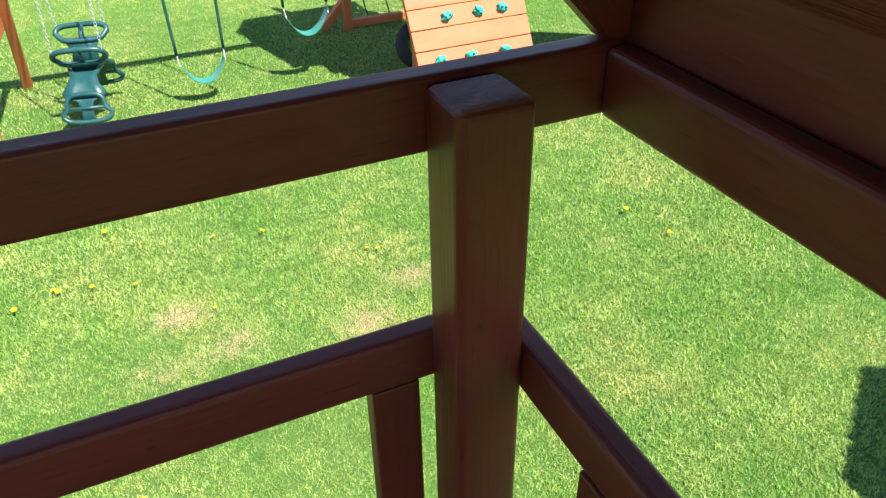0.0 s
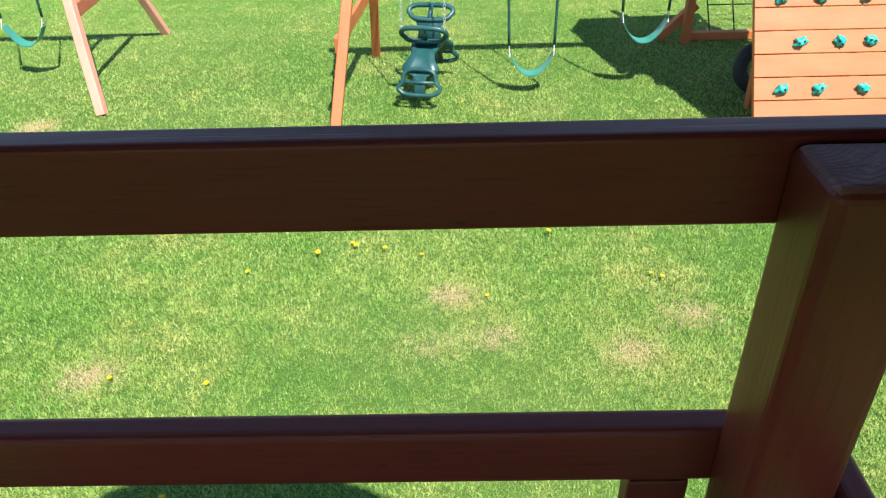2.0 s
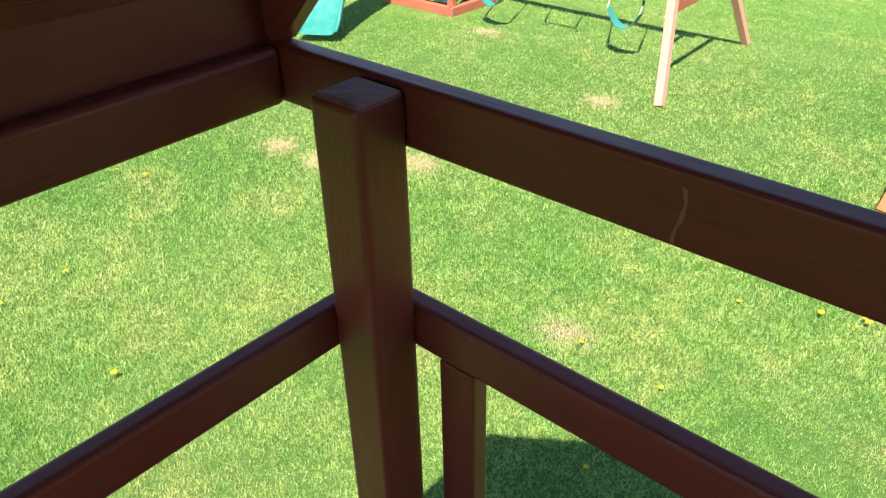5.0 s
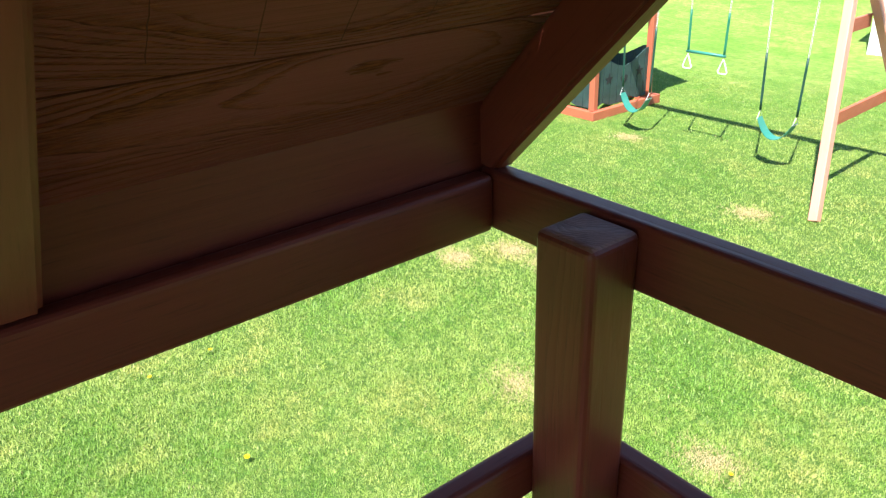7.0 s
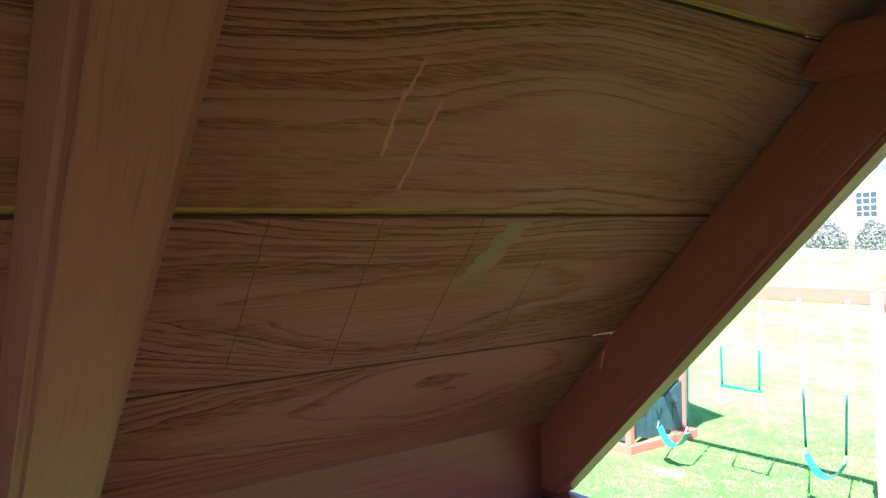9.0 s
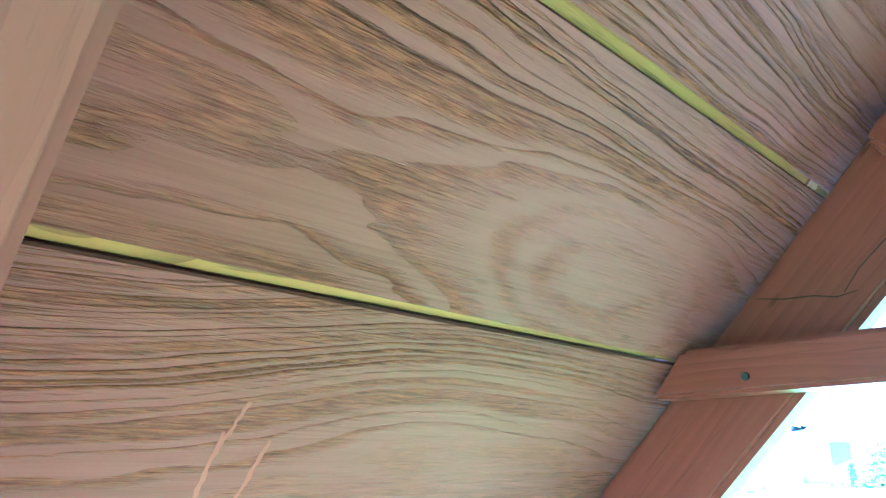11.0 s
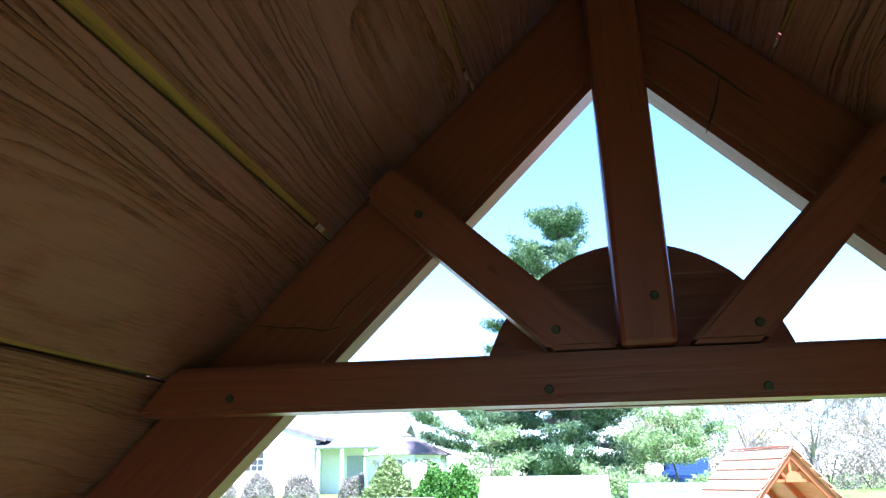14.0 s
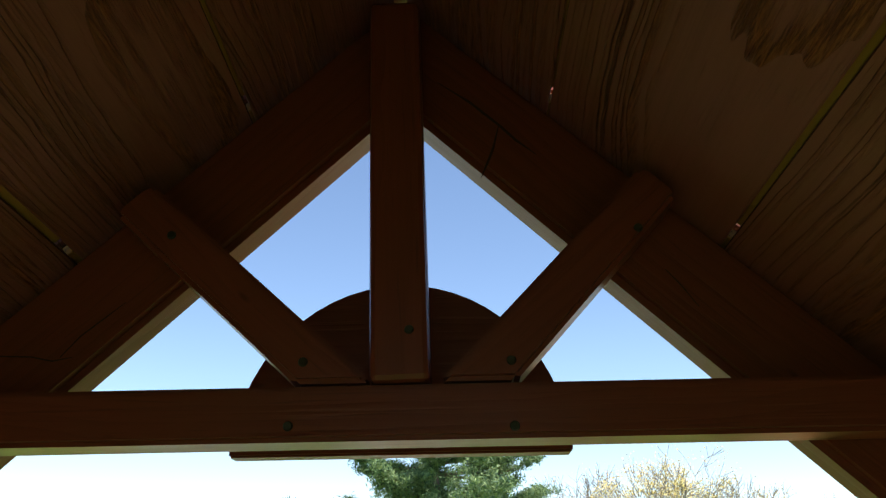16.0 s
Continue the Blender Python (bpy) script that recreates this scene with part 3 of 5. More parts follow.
for k, line in enumerate((((0.036, 3.405), (0.066, 3.381), (0.093, 3.354), (0.107, 3.338), (0.125, 3.322)), ((0.092, 3.354), (0.086, 3.330), (0.080, 3.314), (0.074, 3.299)),
                          ((-0.348, 3.146), (-0.325, 3.142), (-0.300, 3.141), (-0.282, 3.137), (-0.266, 3.140)), ((-0.276, 3.140), (-0.262, 3.158), (-0.246, 3.172), (-0.229, 3.187)), ((0.226, 3.206), (0.238, 3.190), (0.249, 3.172)))):
    part("crack", tube([(cx, -0.0001, cz) for cx, cz in line], [0.0004] + [0.0013 if k < 2 else 0.0006] * (len(line) - 2) + [0.0003], 6), CRACK, OWN, "dark drying crack by a knot")
SAWMARK = plain("dark_saw_mark", (0.085, 0.022, 0.015), 0.9)
SCRATCH = plain("pale_scratch", (0.245, 0.067, 0.047), 0.85)
for x0, y0, x1, y1 in ((-0.568, -0.504, -0.690, -0.495), (-0.568, -0.409, -0.700, -0.392), (-0.568, -0.308, -0.700, -0.299), (-0.568, -0.210, -0.694, -0.197)):
    roof_mark(x0, y0, x1, y1, 0.0009, SAWMARK, "dark saw mark across the board", "saw_mark")
for x0, y0, x1, y1 in ((-0.49, -0.407, -0.549, -0.408), (-0.486, -0.440, -0.527, -0.436), (-0.470, -0.434, -0.500, -0.439)):
    roof_mark(x0, y0, x1, y1, 0.0020, SCRATCH, "pale scratch across the board", "scratch")
roof_mark(-0.573, -0.262, -0.628, -0.286, 0.020, plain("faint_teal_smear", (0.150, 0.052, 0.038), 0.7, scale=40.0), "faint teal smear on the roof board", "paint_smear")
# a pale dried drip down the inside of the top rail
bm = bmesh.new()
drip = random.Random(5)
rows = []
for k in range(16):
    f = k / 15
    x = -0.152 + 0.004 * math.sin(5 * f) + drip.uniform(-0.0006, 0.0006)
    w = 0.0013 + 0.0014 * abs(math.sin(7 * f + 1))
    rows.append([bm.verts.new((x + sx * w, -0.0007 + dy, ZR - 0.016 - 0.068 * f)) for sx, dy in ((-1, 0), (1, 0), (1, 0.002), (-1, 0.002))])
for a, b in zip(rows, rows[1:]):
    for j in range(4):
        bm.faces.new((a[j], a[(j + 1) % 4], b[(j + 1) % 4], b[j]))
bmesh.ops.recalc_face_normals(bm, faces=bm.faces[:])
part("dried_drip", bm, plain("pale_dried_drip", (0.21, 0.085, 0.062), 0.7), OWN, "pale dried drip on the rail")
# Unseen tower, added only to cast the shadow on the lawn's right side.
build_tower("unseen stand-in tower that throws a shadow onto the lawn", (4.43, -0.91, 0.0), 0.0)


# ---- swing gear ----


def chain_mesh(p0, p1, link=0.036, wire=0.0034):
    """A chain of alternate links from p0 to p1."""
    p0, p1 = Vector(p0), Vector(p1)
    m, length = along(p0, p1, (0, 1, 0.01))
    count = max(2, int(length / (link * 0.78)))
    verts, faces = [], []
    for k in range(count):
        c = (k + 0.5) / count * length - length / 2
        for j in range(8):
            a = 2 * math.pi * j / 8
            u, v = math.cos(a) * link * 0.5, math.sin(a) * link * 0.30
            for w in ((1, 0), (0, 1), (-1, 0), (0, -1)):
                r = 1 + w[0] * wire / (link * 0.4)
                q = (c + u * r, v * r, w[1] * wire) if k % 2 else (c + u * r, w[1] * wire, v * r)
                verts.append(m @ Vector(q))
        base = 32 * k
        for j in range(8):
            n = (j + 1) % 8
            for w in range(4):
                x = (w + 1) % 4
                faces.append((base + 4 * j + w, base + 4 * n + w, base + 4 * n + x, base + 4 * j + x))
    bm = bmesh.new()
    vs = [bm.verts.new(v) for v in verts]
    for f in faces:
        bm.faces.new([vs[i] for i in f])
    return bm


def add_chain(parent, low, high, coat, coat_mat):
    """A chain whose lower part has a plastic coat."""
    low, high = Vector(low), Vector(high)
    split = low + (high - low) * (coat / (high - low).length)
    if coat > 0.05:
        part("coated_chain", tube([low + (split - low) * k / 6 for k in range(7)], 0.0135, 8), coat_mat, parent, "chain in a dark green plastic sleeve", smooth=True)
    part("chain", chain_mesh(split, high), STEEL, parent, "bare galvanised chain")


def belt_swing(x, y, seat, beam, half=0.20, label="teal belt swing on chains with dark green sleeves", coat=0.78, sway=0.0):
    swing = thing("belt_swing", label, "swing", group="swings on the play sets")
    drop, n = 0.20, 18
    prof = []
    for k in range(n + 1):
        u = -1 + 2 * k / n
        prof.append((x + half * u, sway, seat + drop * (abs(u) ** 2.2)))
    bm = bmesh.new()
    rows = []
    for px, py, pz in prof:
        w = 0.068 * (1 - 0.25 * abs((px - x) / half) ** 3)
        rows.append([bm.verts.new((px, y + sway + dy, pz + dz)) for dy, dz in ((-w, 0), (w, 0), (w, 0.009), (-w, 0.009))])
    for a, b in zip(rows, rows[1:]):
        for j in range(4):
            bm.faces.new((a[j], a[(j + 1) % 4], b[(j + 1) % 4], b[j]))
    bm.faces.new(rows[0][::-1]), bm.faces.new(rows[-1])
    bmesh.ops.recalc_face_normals(bm, faces=bm.faces[:])
    part("belt_seat", bm, TEAL, swing, smooth=False)
    for s in (-1, 1):
        top = Vector((x + s * (half + 0.05), y, beam))
        end = Vector((x + s * half, y + sway, seat + drop))
        ring = [end + Vector((0, 0.058, -0.005)), end + Vector((s * 0.006, 0, 0.085)), end + Vector((0, -0.058, -0.005))]
        part("seat_triangle", tube(ring, 0.004, 6, closed=True), STEEL, swing, "steel triangle link")
        add_chain(swing, end + Vector((s * 0.006, 0, 0.085)), top, coat, COATED)
        part("swing_hanger", box(0.03, 0.05, 0.05, 0.006), STEEL, swing, m=Matrix.Translation(top + Vector((0, 0, 0.012))))
    return swing


def trapeze(x, y, bar, beam, half=0.235):
    swing = thing("trapeze_bar", "teal trapeze bar with two white triangular rings", "trapeze", group="swings on the play sets")
    part("bar", tube([(x - half - 0.02, y, bar), (x + half + 0.02, y, bar)], 0.017, 12), TEAL, swing, smooth=True)
    for s in (-1, 1):
        c = Vector((x + s * half, y, bar))
        add_chain(swing, c, (x + s * (half + 0.02), y, beam), 0.47, SLEEVE)
        pts = [c + Vector(q) * 0.86 for q in ((0, 0, -0.04), (-0.035, 0, -0.12), (-0.070, 0, -0.205), (-0.052, 0, -0.232), (0.052, 0, -0.232), (0.070, 0, -0.205), (0.035, 0, -0.12))]
        part("ring_handle", tube(pts, 0.0085, 8, closed=True), WHITE, swing, "white plastic triangular ring", smooth=True)


def glider(x, y, beam):
    """A two-seat plastic glider that lies along y, hung on four chains."""
    g = thing("glider_swing", "dark green plastic two-seat glider swing on steel chains", "swing", group="swings on the play sets")
    put = pose(x, y, 0, 0, 0, -11)

    def loop(points, r, closed=True):
        return tube([put @ Vector(p) for p in points], r, 8, closed)

    def rounded(hw, y0, z0, y1, z1, waist=1.0, n=24):
        out = []
        for k in range(n):
            a = 2 * math.pi * k / n
            c, t = math.cos(a), math.sin(a)
            u = math.copysign(abs(c) ** 0.55, c) * hw * (1 if t < 0 else waist)
            v = (math.copysign(abs(t) ** 0.7, t) + 1) / 2
            out.append((u, y0 + (y1 - y0) * v, z0 + (z1 - z0) * v))
        return out

    for d in (-1, 1):
        # foot rest
        part("foot_rest", joined(loop(rounded(0.205, d * 0.46, 0.155, d * 0.38, 0.375, 0.75), 0.021), loop([(-0.19, d * 0.42, 0.265), (0.19, d * 0.42, 0.265)], 0.016, False)), GREEN, g, "foot rest with two bars", smooth=True)
        # waisted panel from foot rest to seat and seat back
        spine = [(d * 0.45, 0.17, 0.05), (d * 0.42, 0.27, 0.045), (d * 0.395, 0.325, 0.065), (d * 0.38, 0.355, 0.155), (d * 0.36, 0.385, 0.175), (d * 0.30, 0.445, 0.125), (d * 0.22, 0.485, 0.105), (d * 0.12, 0.505, 0.13), (d * 0.06, 0.515, 0.15)]
        bm = bmesh.new()
        rows = []
        for py, pz, hw in spine:
            rows.append([bm.verts.new(put @ Vector(q)) for q in ((-hw, py, pz), (-hw * 0.5, py, pz - 0.018), (hw * 0.5, py, pz - 0.018), (hw, py, pz), (hw, py - d * 0.02, pz - 0.035), (-hw, py - d * 0.02, pz - 0.035))])
        for a, b in zip(rows, rows[1:]):
            for j in range(6):
                bm.faces.new((a[j], a[(j + 1) % 6], b[(j + 1) % 6], b[j]))
        bm.faces.new(rows[0]), bm.faces.new(rows[-1])
        bmesh.ops.recalc_face_normals(bm, faces=bm.faces[:])
        part("seat_panel", bm, GREEN, g, smooth=True)
        # seat back with handle loop
        bm = bmesh.new()
        rows = []
        for py, pz, hw in ((d * 0.05, 0.44, 0.12), (d * 0.06, 0.52 if d < 0 else 0.60, 0.10), (d * 0.11, 0.56 if d < 0 else 0.70, 0.15)):
            rows.append([bm.verts.new(put @ Vector(q)) for q in ((-hw, py, pz), (hw, py, pz), (hw, py + d * 0.03, pz), (-hw, py + d * 0.03, pz))])
        for a, b in zip(rows, rows[1:]):
            for j in range(4):
                bm.faces.new((a[j], a[(j + 1) % 4], b[(j + 1) % 4], b[j]))
        bm.faces.new(rows[0]), bm.faces.new(rows[-1])
        bmesh.ops.recalc_face_normals(bm, faces=bm.faces[:])
        part("seat_back", bm, GREEN, g, smooth=True)
        lz = 0.54 if d < 0 else 0.68
        part("handle_loop", joined(loop(rounded(0.19, d * 0.10, lz, d * 0.21, lz + (0.16 if d < 0 else 0.11), 1.12), 0.024), loop([(0, d * 0.10, lz + 0.01), (0, d * 0.21, lz + (0.16 if d < 0 else 0.11))], 0.024, False)), GREEN, g, "moulded handle loop", smooth=True)
        for s in (-1, 1):
            part("chain", chain_mesh(put @ Vector((s * 0.20, d * 0.20, lz + (0.14 if d < 0 else 0.09))), (x + s * 0.19, y + d * 0.02, beam)), STEEL, g, "bare galvanised chain")
    part("keel", tube([put @ Vector(p) for p in ((0, -0.42, 0.17), (0, -0.2, 0.36), (0, 0, 0.42), (0, 0.2, 0.36), (0, 0.42, 0.17))], 0.03, 8), GREEN, g, smooth=True)


def swing_frame(label, feet, top, beam_end, mat, cross, leg_mat=None):
    """A beam on a pair of splayed legs."""
    f = thing("swing_frame", label, "swing set")
    m, length = along(top, beam_end)
    timber("beam", Vector(top) - Vector((0.12 if beam_end[0] > top[0] else -0.34, 0, 0)), beam_end, 0.088, 0.16, mat, f, bevel=0.008)
    for k, foot in enumerate(feet):
        up = Vector(top) + Vector((0, -0.062 if k == 0 else 0.062, 0.04))
        timber("leg", foot, up, 0.088, 0.088, leg_mat or mat, f, up=(0, 1, 0), bevel=0.008)
    a, b = [Vector(p).lerp(Vector(top), cross) for p in feet]
    for off in (-0.062,):
        timber("cross_brace", a + Vector((off, 0.02, 0)), b + Vector((off, -0.02, 0)), 0.036, 0.13, mat, f, bevel=0.005)
    hi = cross + 0.36
    a, b = [Vector(p).lerp(Vector(top), hi) for p in feet]
    timber("cross_brace", a + Vector((-0.062, 0.02, 0)), b + Vector((-0.062, -0.02, 0)), 0.036, 0.13, mat, f, bevel=0.005)
    return f


WHITE = plastic("white_plastic", (0.75, 0.75, 0.74), 0.4)

# ---- orange play set with climbing wall ----
SA_TOP, SA_Z = (-0.40, 6.46, 2.34), 2.26
swing_frame("orange cedar swing beam on two splayed legs", [(-0.74, 5.21, 0.0), (-0.56, 7.50, 0.0)], SA_TOP, (2.95, 6.46, 2.34), CEDAR, 0.32)
glider(0.05, 6.42, SA_Z)
belt_swing(1.02, 6.46, 0.19, SA_Z, 0.205, sway=-0.10)
belt_swing(2.07, 6.46, 0.45, SA_Z, 0.205)
build_tower("orange cedar playset tower with pale board roof behind swings", (2.60, 6.46, -0.28), 94.0, CEDAR, ROOFPALE, ROOFPALE, inset=0.30, deep=0.60)


def climbing_wall(x0, x1, y0, y1, high):
    wall = thing("climbing_wall", "sloping orange board climbing wall with turquoise holds", "climbing wall")
    base, top = Vector((0, y0, 0)), Vector((0, y1, high))
    way = (top - base).normalized()
    out = Vector((0, -way.z, way.y))
    length = (top - base).length
    edges = [0.0] + [0.06 + 0.184 * k for k in range(10)] + [length]
    for k, (lo, hi) in enumerate(zip(edges, edges[1:])):
        c = base + way * ((lo + hi) / 2) + out * (0.0012 * (k % 3))
        timber("wall_board", (x0, c.y, c.z), (x1, c.y, c.z), 0.030, hi - lo - 0.008, CEDAR, wall, up=way, bevel=0.004)
    for x in (x0 + 0.045, x1 - 0.045):
        timber("wall_rail", Vector((x, y0, 0)) - out * 0.06, Vector((x, y1, high)) - out * 0.06, 0.04, 0.088, CEDAR, wall, up=out)
    for x, s in ((x0, -1), (x1, 1)):
        timber("side_foot", (x + s * 0.22, y0 + 0.10, 0.0), (x + s * 0.0, y0 + 0.16, 0.21), 0.035, 0.088, CEDAR, wall, up=(0, -1, 0.2))
    rng = random.Random(4)
    for row, spots in ((0.08, (0.29, 0.575, 0.80)), (0.275, (0.18, 0.44, 0.745)), (0.475, (0.31, 0.58, 0.79)), (0.66, (0.18, 0.45, 0.76)), (0.86, (0.3, 0.55, 0.8))):
        for f in spots:
            bm = bmesh.new()
            bmesh.ops.create_icosphere(bm, subdivisions=3, radius=1.0)
            seed = rng.random() * 50
            for v in bm.verts:
                d = v.co.normalized()
                lobes = math.cos(5 * math.atan2(d.z, d.x) + seed) * (1 - abs(d.y))
                r = 0.95 + 0.20 * lobes + 0.40 * noise.noise(d * 1.7 + Vector((seed, 0, 0))) + 0.25 * noise.noise(d * 4 + Vector((seed, 5, 0)))
                v.co = Vector((d.x * 0.054 * r, d.y * 0.034 * r, d.z * 0.040 * r))
            p = Vector((x0 + f * (x1 - x0), 0, 0)) + base + way * (length * row) + out * 0.036
            hold = part("climbing_hold", bm, HOLD, wall, "turquoise moulded hold", Matrix.Translation(p) @ pose(0, 0, 0, rng.uniform(-20, 20), rng.uniform(-60, 60), 0), smooth=True)
            for bx in (-0.020, 0.020):
                b = bmesh.new()
                bmesh.ops.create_cone(b, cap_ends=True, segments=10, radius1=0.0085, radius2=0.0085, depth=0.012)
                part("bolt", b, SCREW, hold, "dark bolt head", pose(bx, -0.032, 0, 90, 0, 0))
    return wall


climbing_wall(2.70, 3.86, 4.96, 5.88, 1.62)


def wave_slide(label, line, half, mat, side_h=0.16):
    """A moulded slide: a trough with rolled sides swept along points (x, y, z)."""
    sl = thing("slide", label, "slide")
    pts = [Vector(p) for p in line]
    prof = [(-1.12, 0.55), (-1.10, 0.95), (-1.0, 1.0), (-0.93, 0.8), (-0.86, 0.15), (-0.7, 0.0), (0.0, -0.03), (0.7, 0.0), (0.86, 0.15), (0.93, 0.8), (1.0, 1.0), (1.10, 0.95), (1.12, 0.55)]
    bm = bmesh.new()
    rows = []
    for k, p in enumerate(pts):
        ahead = (pts[min(k + 1, len(pts) - 1)] - pts[max(k - 1, 0)]).normalized()
        side = ahead.cross(Vector((0, 0, 1))).normalized()
        up = side.cross(ahead)
        tall = side_h * (0.35 if k >= len(pts) - 2 else 1.0)
        rows.append([bm.verts.new(p + side * half * u + up * tall * v) for u, v in prof])
    for a, b in zip(rows, rows[1:]):
        for j in range(len(prof) - 1):
            bm.faces.new((a[j], a[j + 1], b[j + 1], b[j]))
    bmesh.ops.recalc_face_normals(bm, faces=bm.faces[:])
    ob = part("chute", bm, mat, sl, smooth=True)
    ob.modifiers.new("skin", "SOLIDIFY").thickness = 0.012
    sub = ob.modifiers.new("round", "SUBSURF")
    sub.levels = sub.render_levels = 2
    return sl


wave_slide("dark green wave slide running down from the tower", [(3.98, 6.23, 1.36), (4.20, 6.16, 1.30), (4.48, 6.04, 1.04), (4.78, 5.93, 0.84), (5.06, 5.83, 0.56), (5.36, 5.72, 0.30), (5.68, 5.61, 0.18), (5.93, 5.53, 0.15)], 0.27, GREEN)


def cargo_net(x0, x1, y, z0, z1):
    net = thing("cargo_net", "black rope cargo net in an orange frame", "climbing net")
    for k in range(5):
        x = x0 + (x1 - x0) * k / 4
        part("net_rope", tube([(x + 0.25, y - 0.3, z0), (x, y, z1)], 0.008, 6), BLACK, net)
    for k in range(6):
        f = k / 5
        part("net_rope", tube([(x0 + 0.25 * (1 - f), y - 0.3 * (1 - f), z0 + (z1 - z0) * f), (x1 + 0.25 * (1 - f), y - 0.3 * (1 - f), z0 + (z1 - z0) * f)], 0.008, 6), BLACK, net)
    timber("net_sill", (x0 - 0.05, y - 0.32, 0.05), (x1 + 0.3, y - 0.32, 0.05), 0.088, 0.088, CEDAR, net)
    timber("net_strut", (x0 - 0.32, y - 0.32, 0.03), (x0 + 0.05, y - 0.32, 0.40), 0.088, 0.088, CEDAR, net)


BLACK = plain("black_rubber", (0.018, 0.018, 0.022), 0.7)
cargo_net(2.90, 4.0, 8.10, 0.08, 1.5)


def tyre_swing(x, y, z):
    sw = thing("tyre_swing", "black tyre swing hung on chains under the tower", "tyre swing")
    ring = [(x + 0.165 * math.cos(a), y + 0.06 * math.sin(a), z + 0.165 * math.sin(a)) for a in [2 * math.pi * k / 28 for k in range(28)]]
    part("tyre", tube(ring, 0.068, 12, closed=True), BLACK, sw, smooth=True)
    part("chain", chain_mesh((x, y, z + 0.20), (x + 0.02, y, 1.58)), STEEL, sw)


tyre_swing(3.14, 6.28, 0.225)

# ---- red play set with playhouse ----
SB_Z = 2.165
swing_frame("faded red swing beam on two splayed legs with braces", [(-3.03, 6.03, 0.0), (-3.16, 8.42, 0.0)], (-3.56, 7.16, 2.245), (-6.75, 7.20, 2.245), REDWOOD, 0.36, LIT_WORN_RED)
belt_swing(-4.10, 7.10, 0.34, SB_Z, 0.205, coat=0.62)
trapeze(-5.08, 7.12, 1.135, SB_Z)
belt_swing(-6.02, 7.12, 0.28, SB_Z, 0.205)


def star(cx, cz, r):
    return [(cx + (r if k % 2 == 0 else 0.42 * r) * math.sin(k * math.pi / 5), cz + (r if k % 2 == 0 else 0.42 * r) * math.cos(k * math.pi / 5)) for k in range(10)]


def heart(cx, cz, r):
    return [(cx + r * 0.062 * 16 * math.sin(a) ** 3, cz + r * 0.062 * (13 * math.cos(a) - 5 * math.cos(2 * a) - 2 * math.cos(3 * a) - math.cos(4 * a))) for a in [2 * math.pi * k / 20 for k in range(20)]]


def playhouse(x0, x1, y0, y1):
    """The closed-in foot of a tower: red posts and sills, green panels with black star and heart plates for dark
    cut-outs.
    """
    h = thing("playhouse_panels", "dark green playhouse panels with black star plates in red sills", "playhouse")
    sides = [((x0, y0), (x1, y0)), ((x1, y0), (x1, y1)), ((x1, y1), (x0, y1)), ((x0, y1), (x0, y0))]
    for (ax, ay), (bx, by) in sides:
        a, b = Vector((ax, ay, 0)), Vector((bx, by, 0))
        way = (b - a).normalized()
        out = Vector((way.y, -way.x, 0))
        timber("sill", a - way * 0.10 + out * 0.055 + Vector((0, 0, 0.065)), b + way * 0.05 + out * 0.055 + Vector((0, 0, 0.065)), 0.088, 0.12, REDWOOD, h)
        length = (b - a).length - 0.10
        m = Matrix.Translation(a + way * 0.05) @ Matrix((way, -out, Vector((0, 0, 1)))).transposed().to_4x4()
        n = 8
        for k in range(n):
            u0, u1 = length * k / n + 0.003, length * (k + 1) / n - 0.003
            t0, t1 = [0.74 + 0.10 * math.cos(2 * math.pi * u / length) for u in (u0, u1)]
            b0, b1 = [0.14 + 0.05 * max(0.0, math.sin(4 * math.pi * u / length)) for u in (u0, u1)]
            part("panel_slat", prism([(u0, b0), (u1, b1), (u1, t1), (u0, t0)], 0.018, 0.002), PANEL, h, m=m)
        # Thin black plates stand in for the dark inside star and heart cut-outs.
        for k, shape in enumerate((star(length * 0.22, 0.50, 0.085), heart(length * 0.5, 0.46, 0.075), star(length * 0.78, 0.52, 0.085))):
            part("cutout_dark_plate", prism(shape, 0.004), BLACK, h, "black plate in place of a dark cut-out", m @ Matrix.Translation((0, -0.0045, 0)))


PANEL = plain("dark_green_panel", (0.028, 0.062, 0.062), 0.6, spread=0.3)
playhouse(-8.02, -6.80, 7.22, 8.48)
build_tower("faded red playset tower over a green panelled playhouse", (-7.42, 8.45, 0.0), 0.0, REDWOOD, ROOFPALE, ROOFPALE)
wave_slide("bright teal wave slide ending on the lawn", [(-7.95, 6.95, 1.45), (-7.92, 6.75, 1.40), (-7.86, 6.45, 1.05), (-7.78, 6.15, 0.82), (-7.66, 5.85, 0.50), (-7.52, 5.58, 0.26), (-7.42, 5.40, 0.16), (-7.33, 5.25, 0.10)], 0.25, TEAL)


# ---- neighbouring play set and sheds beyond the swings ----
build_tower("orange playset tower with sunburst gable and board roof", (2.66, 11.4, -0.17), 205.0, CEDAR, ROOFPALE, ROOFPALE)


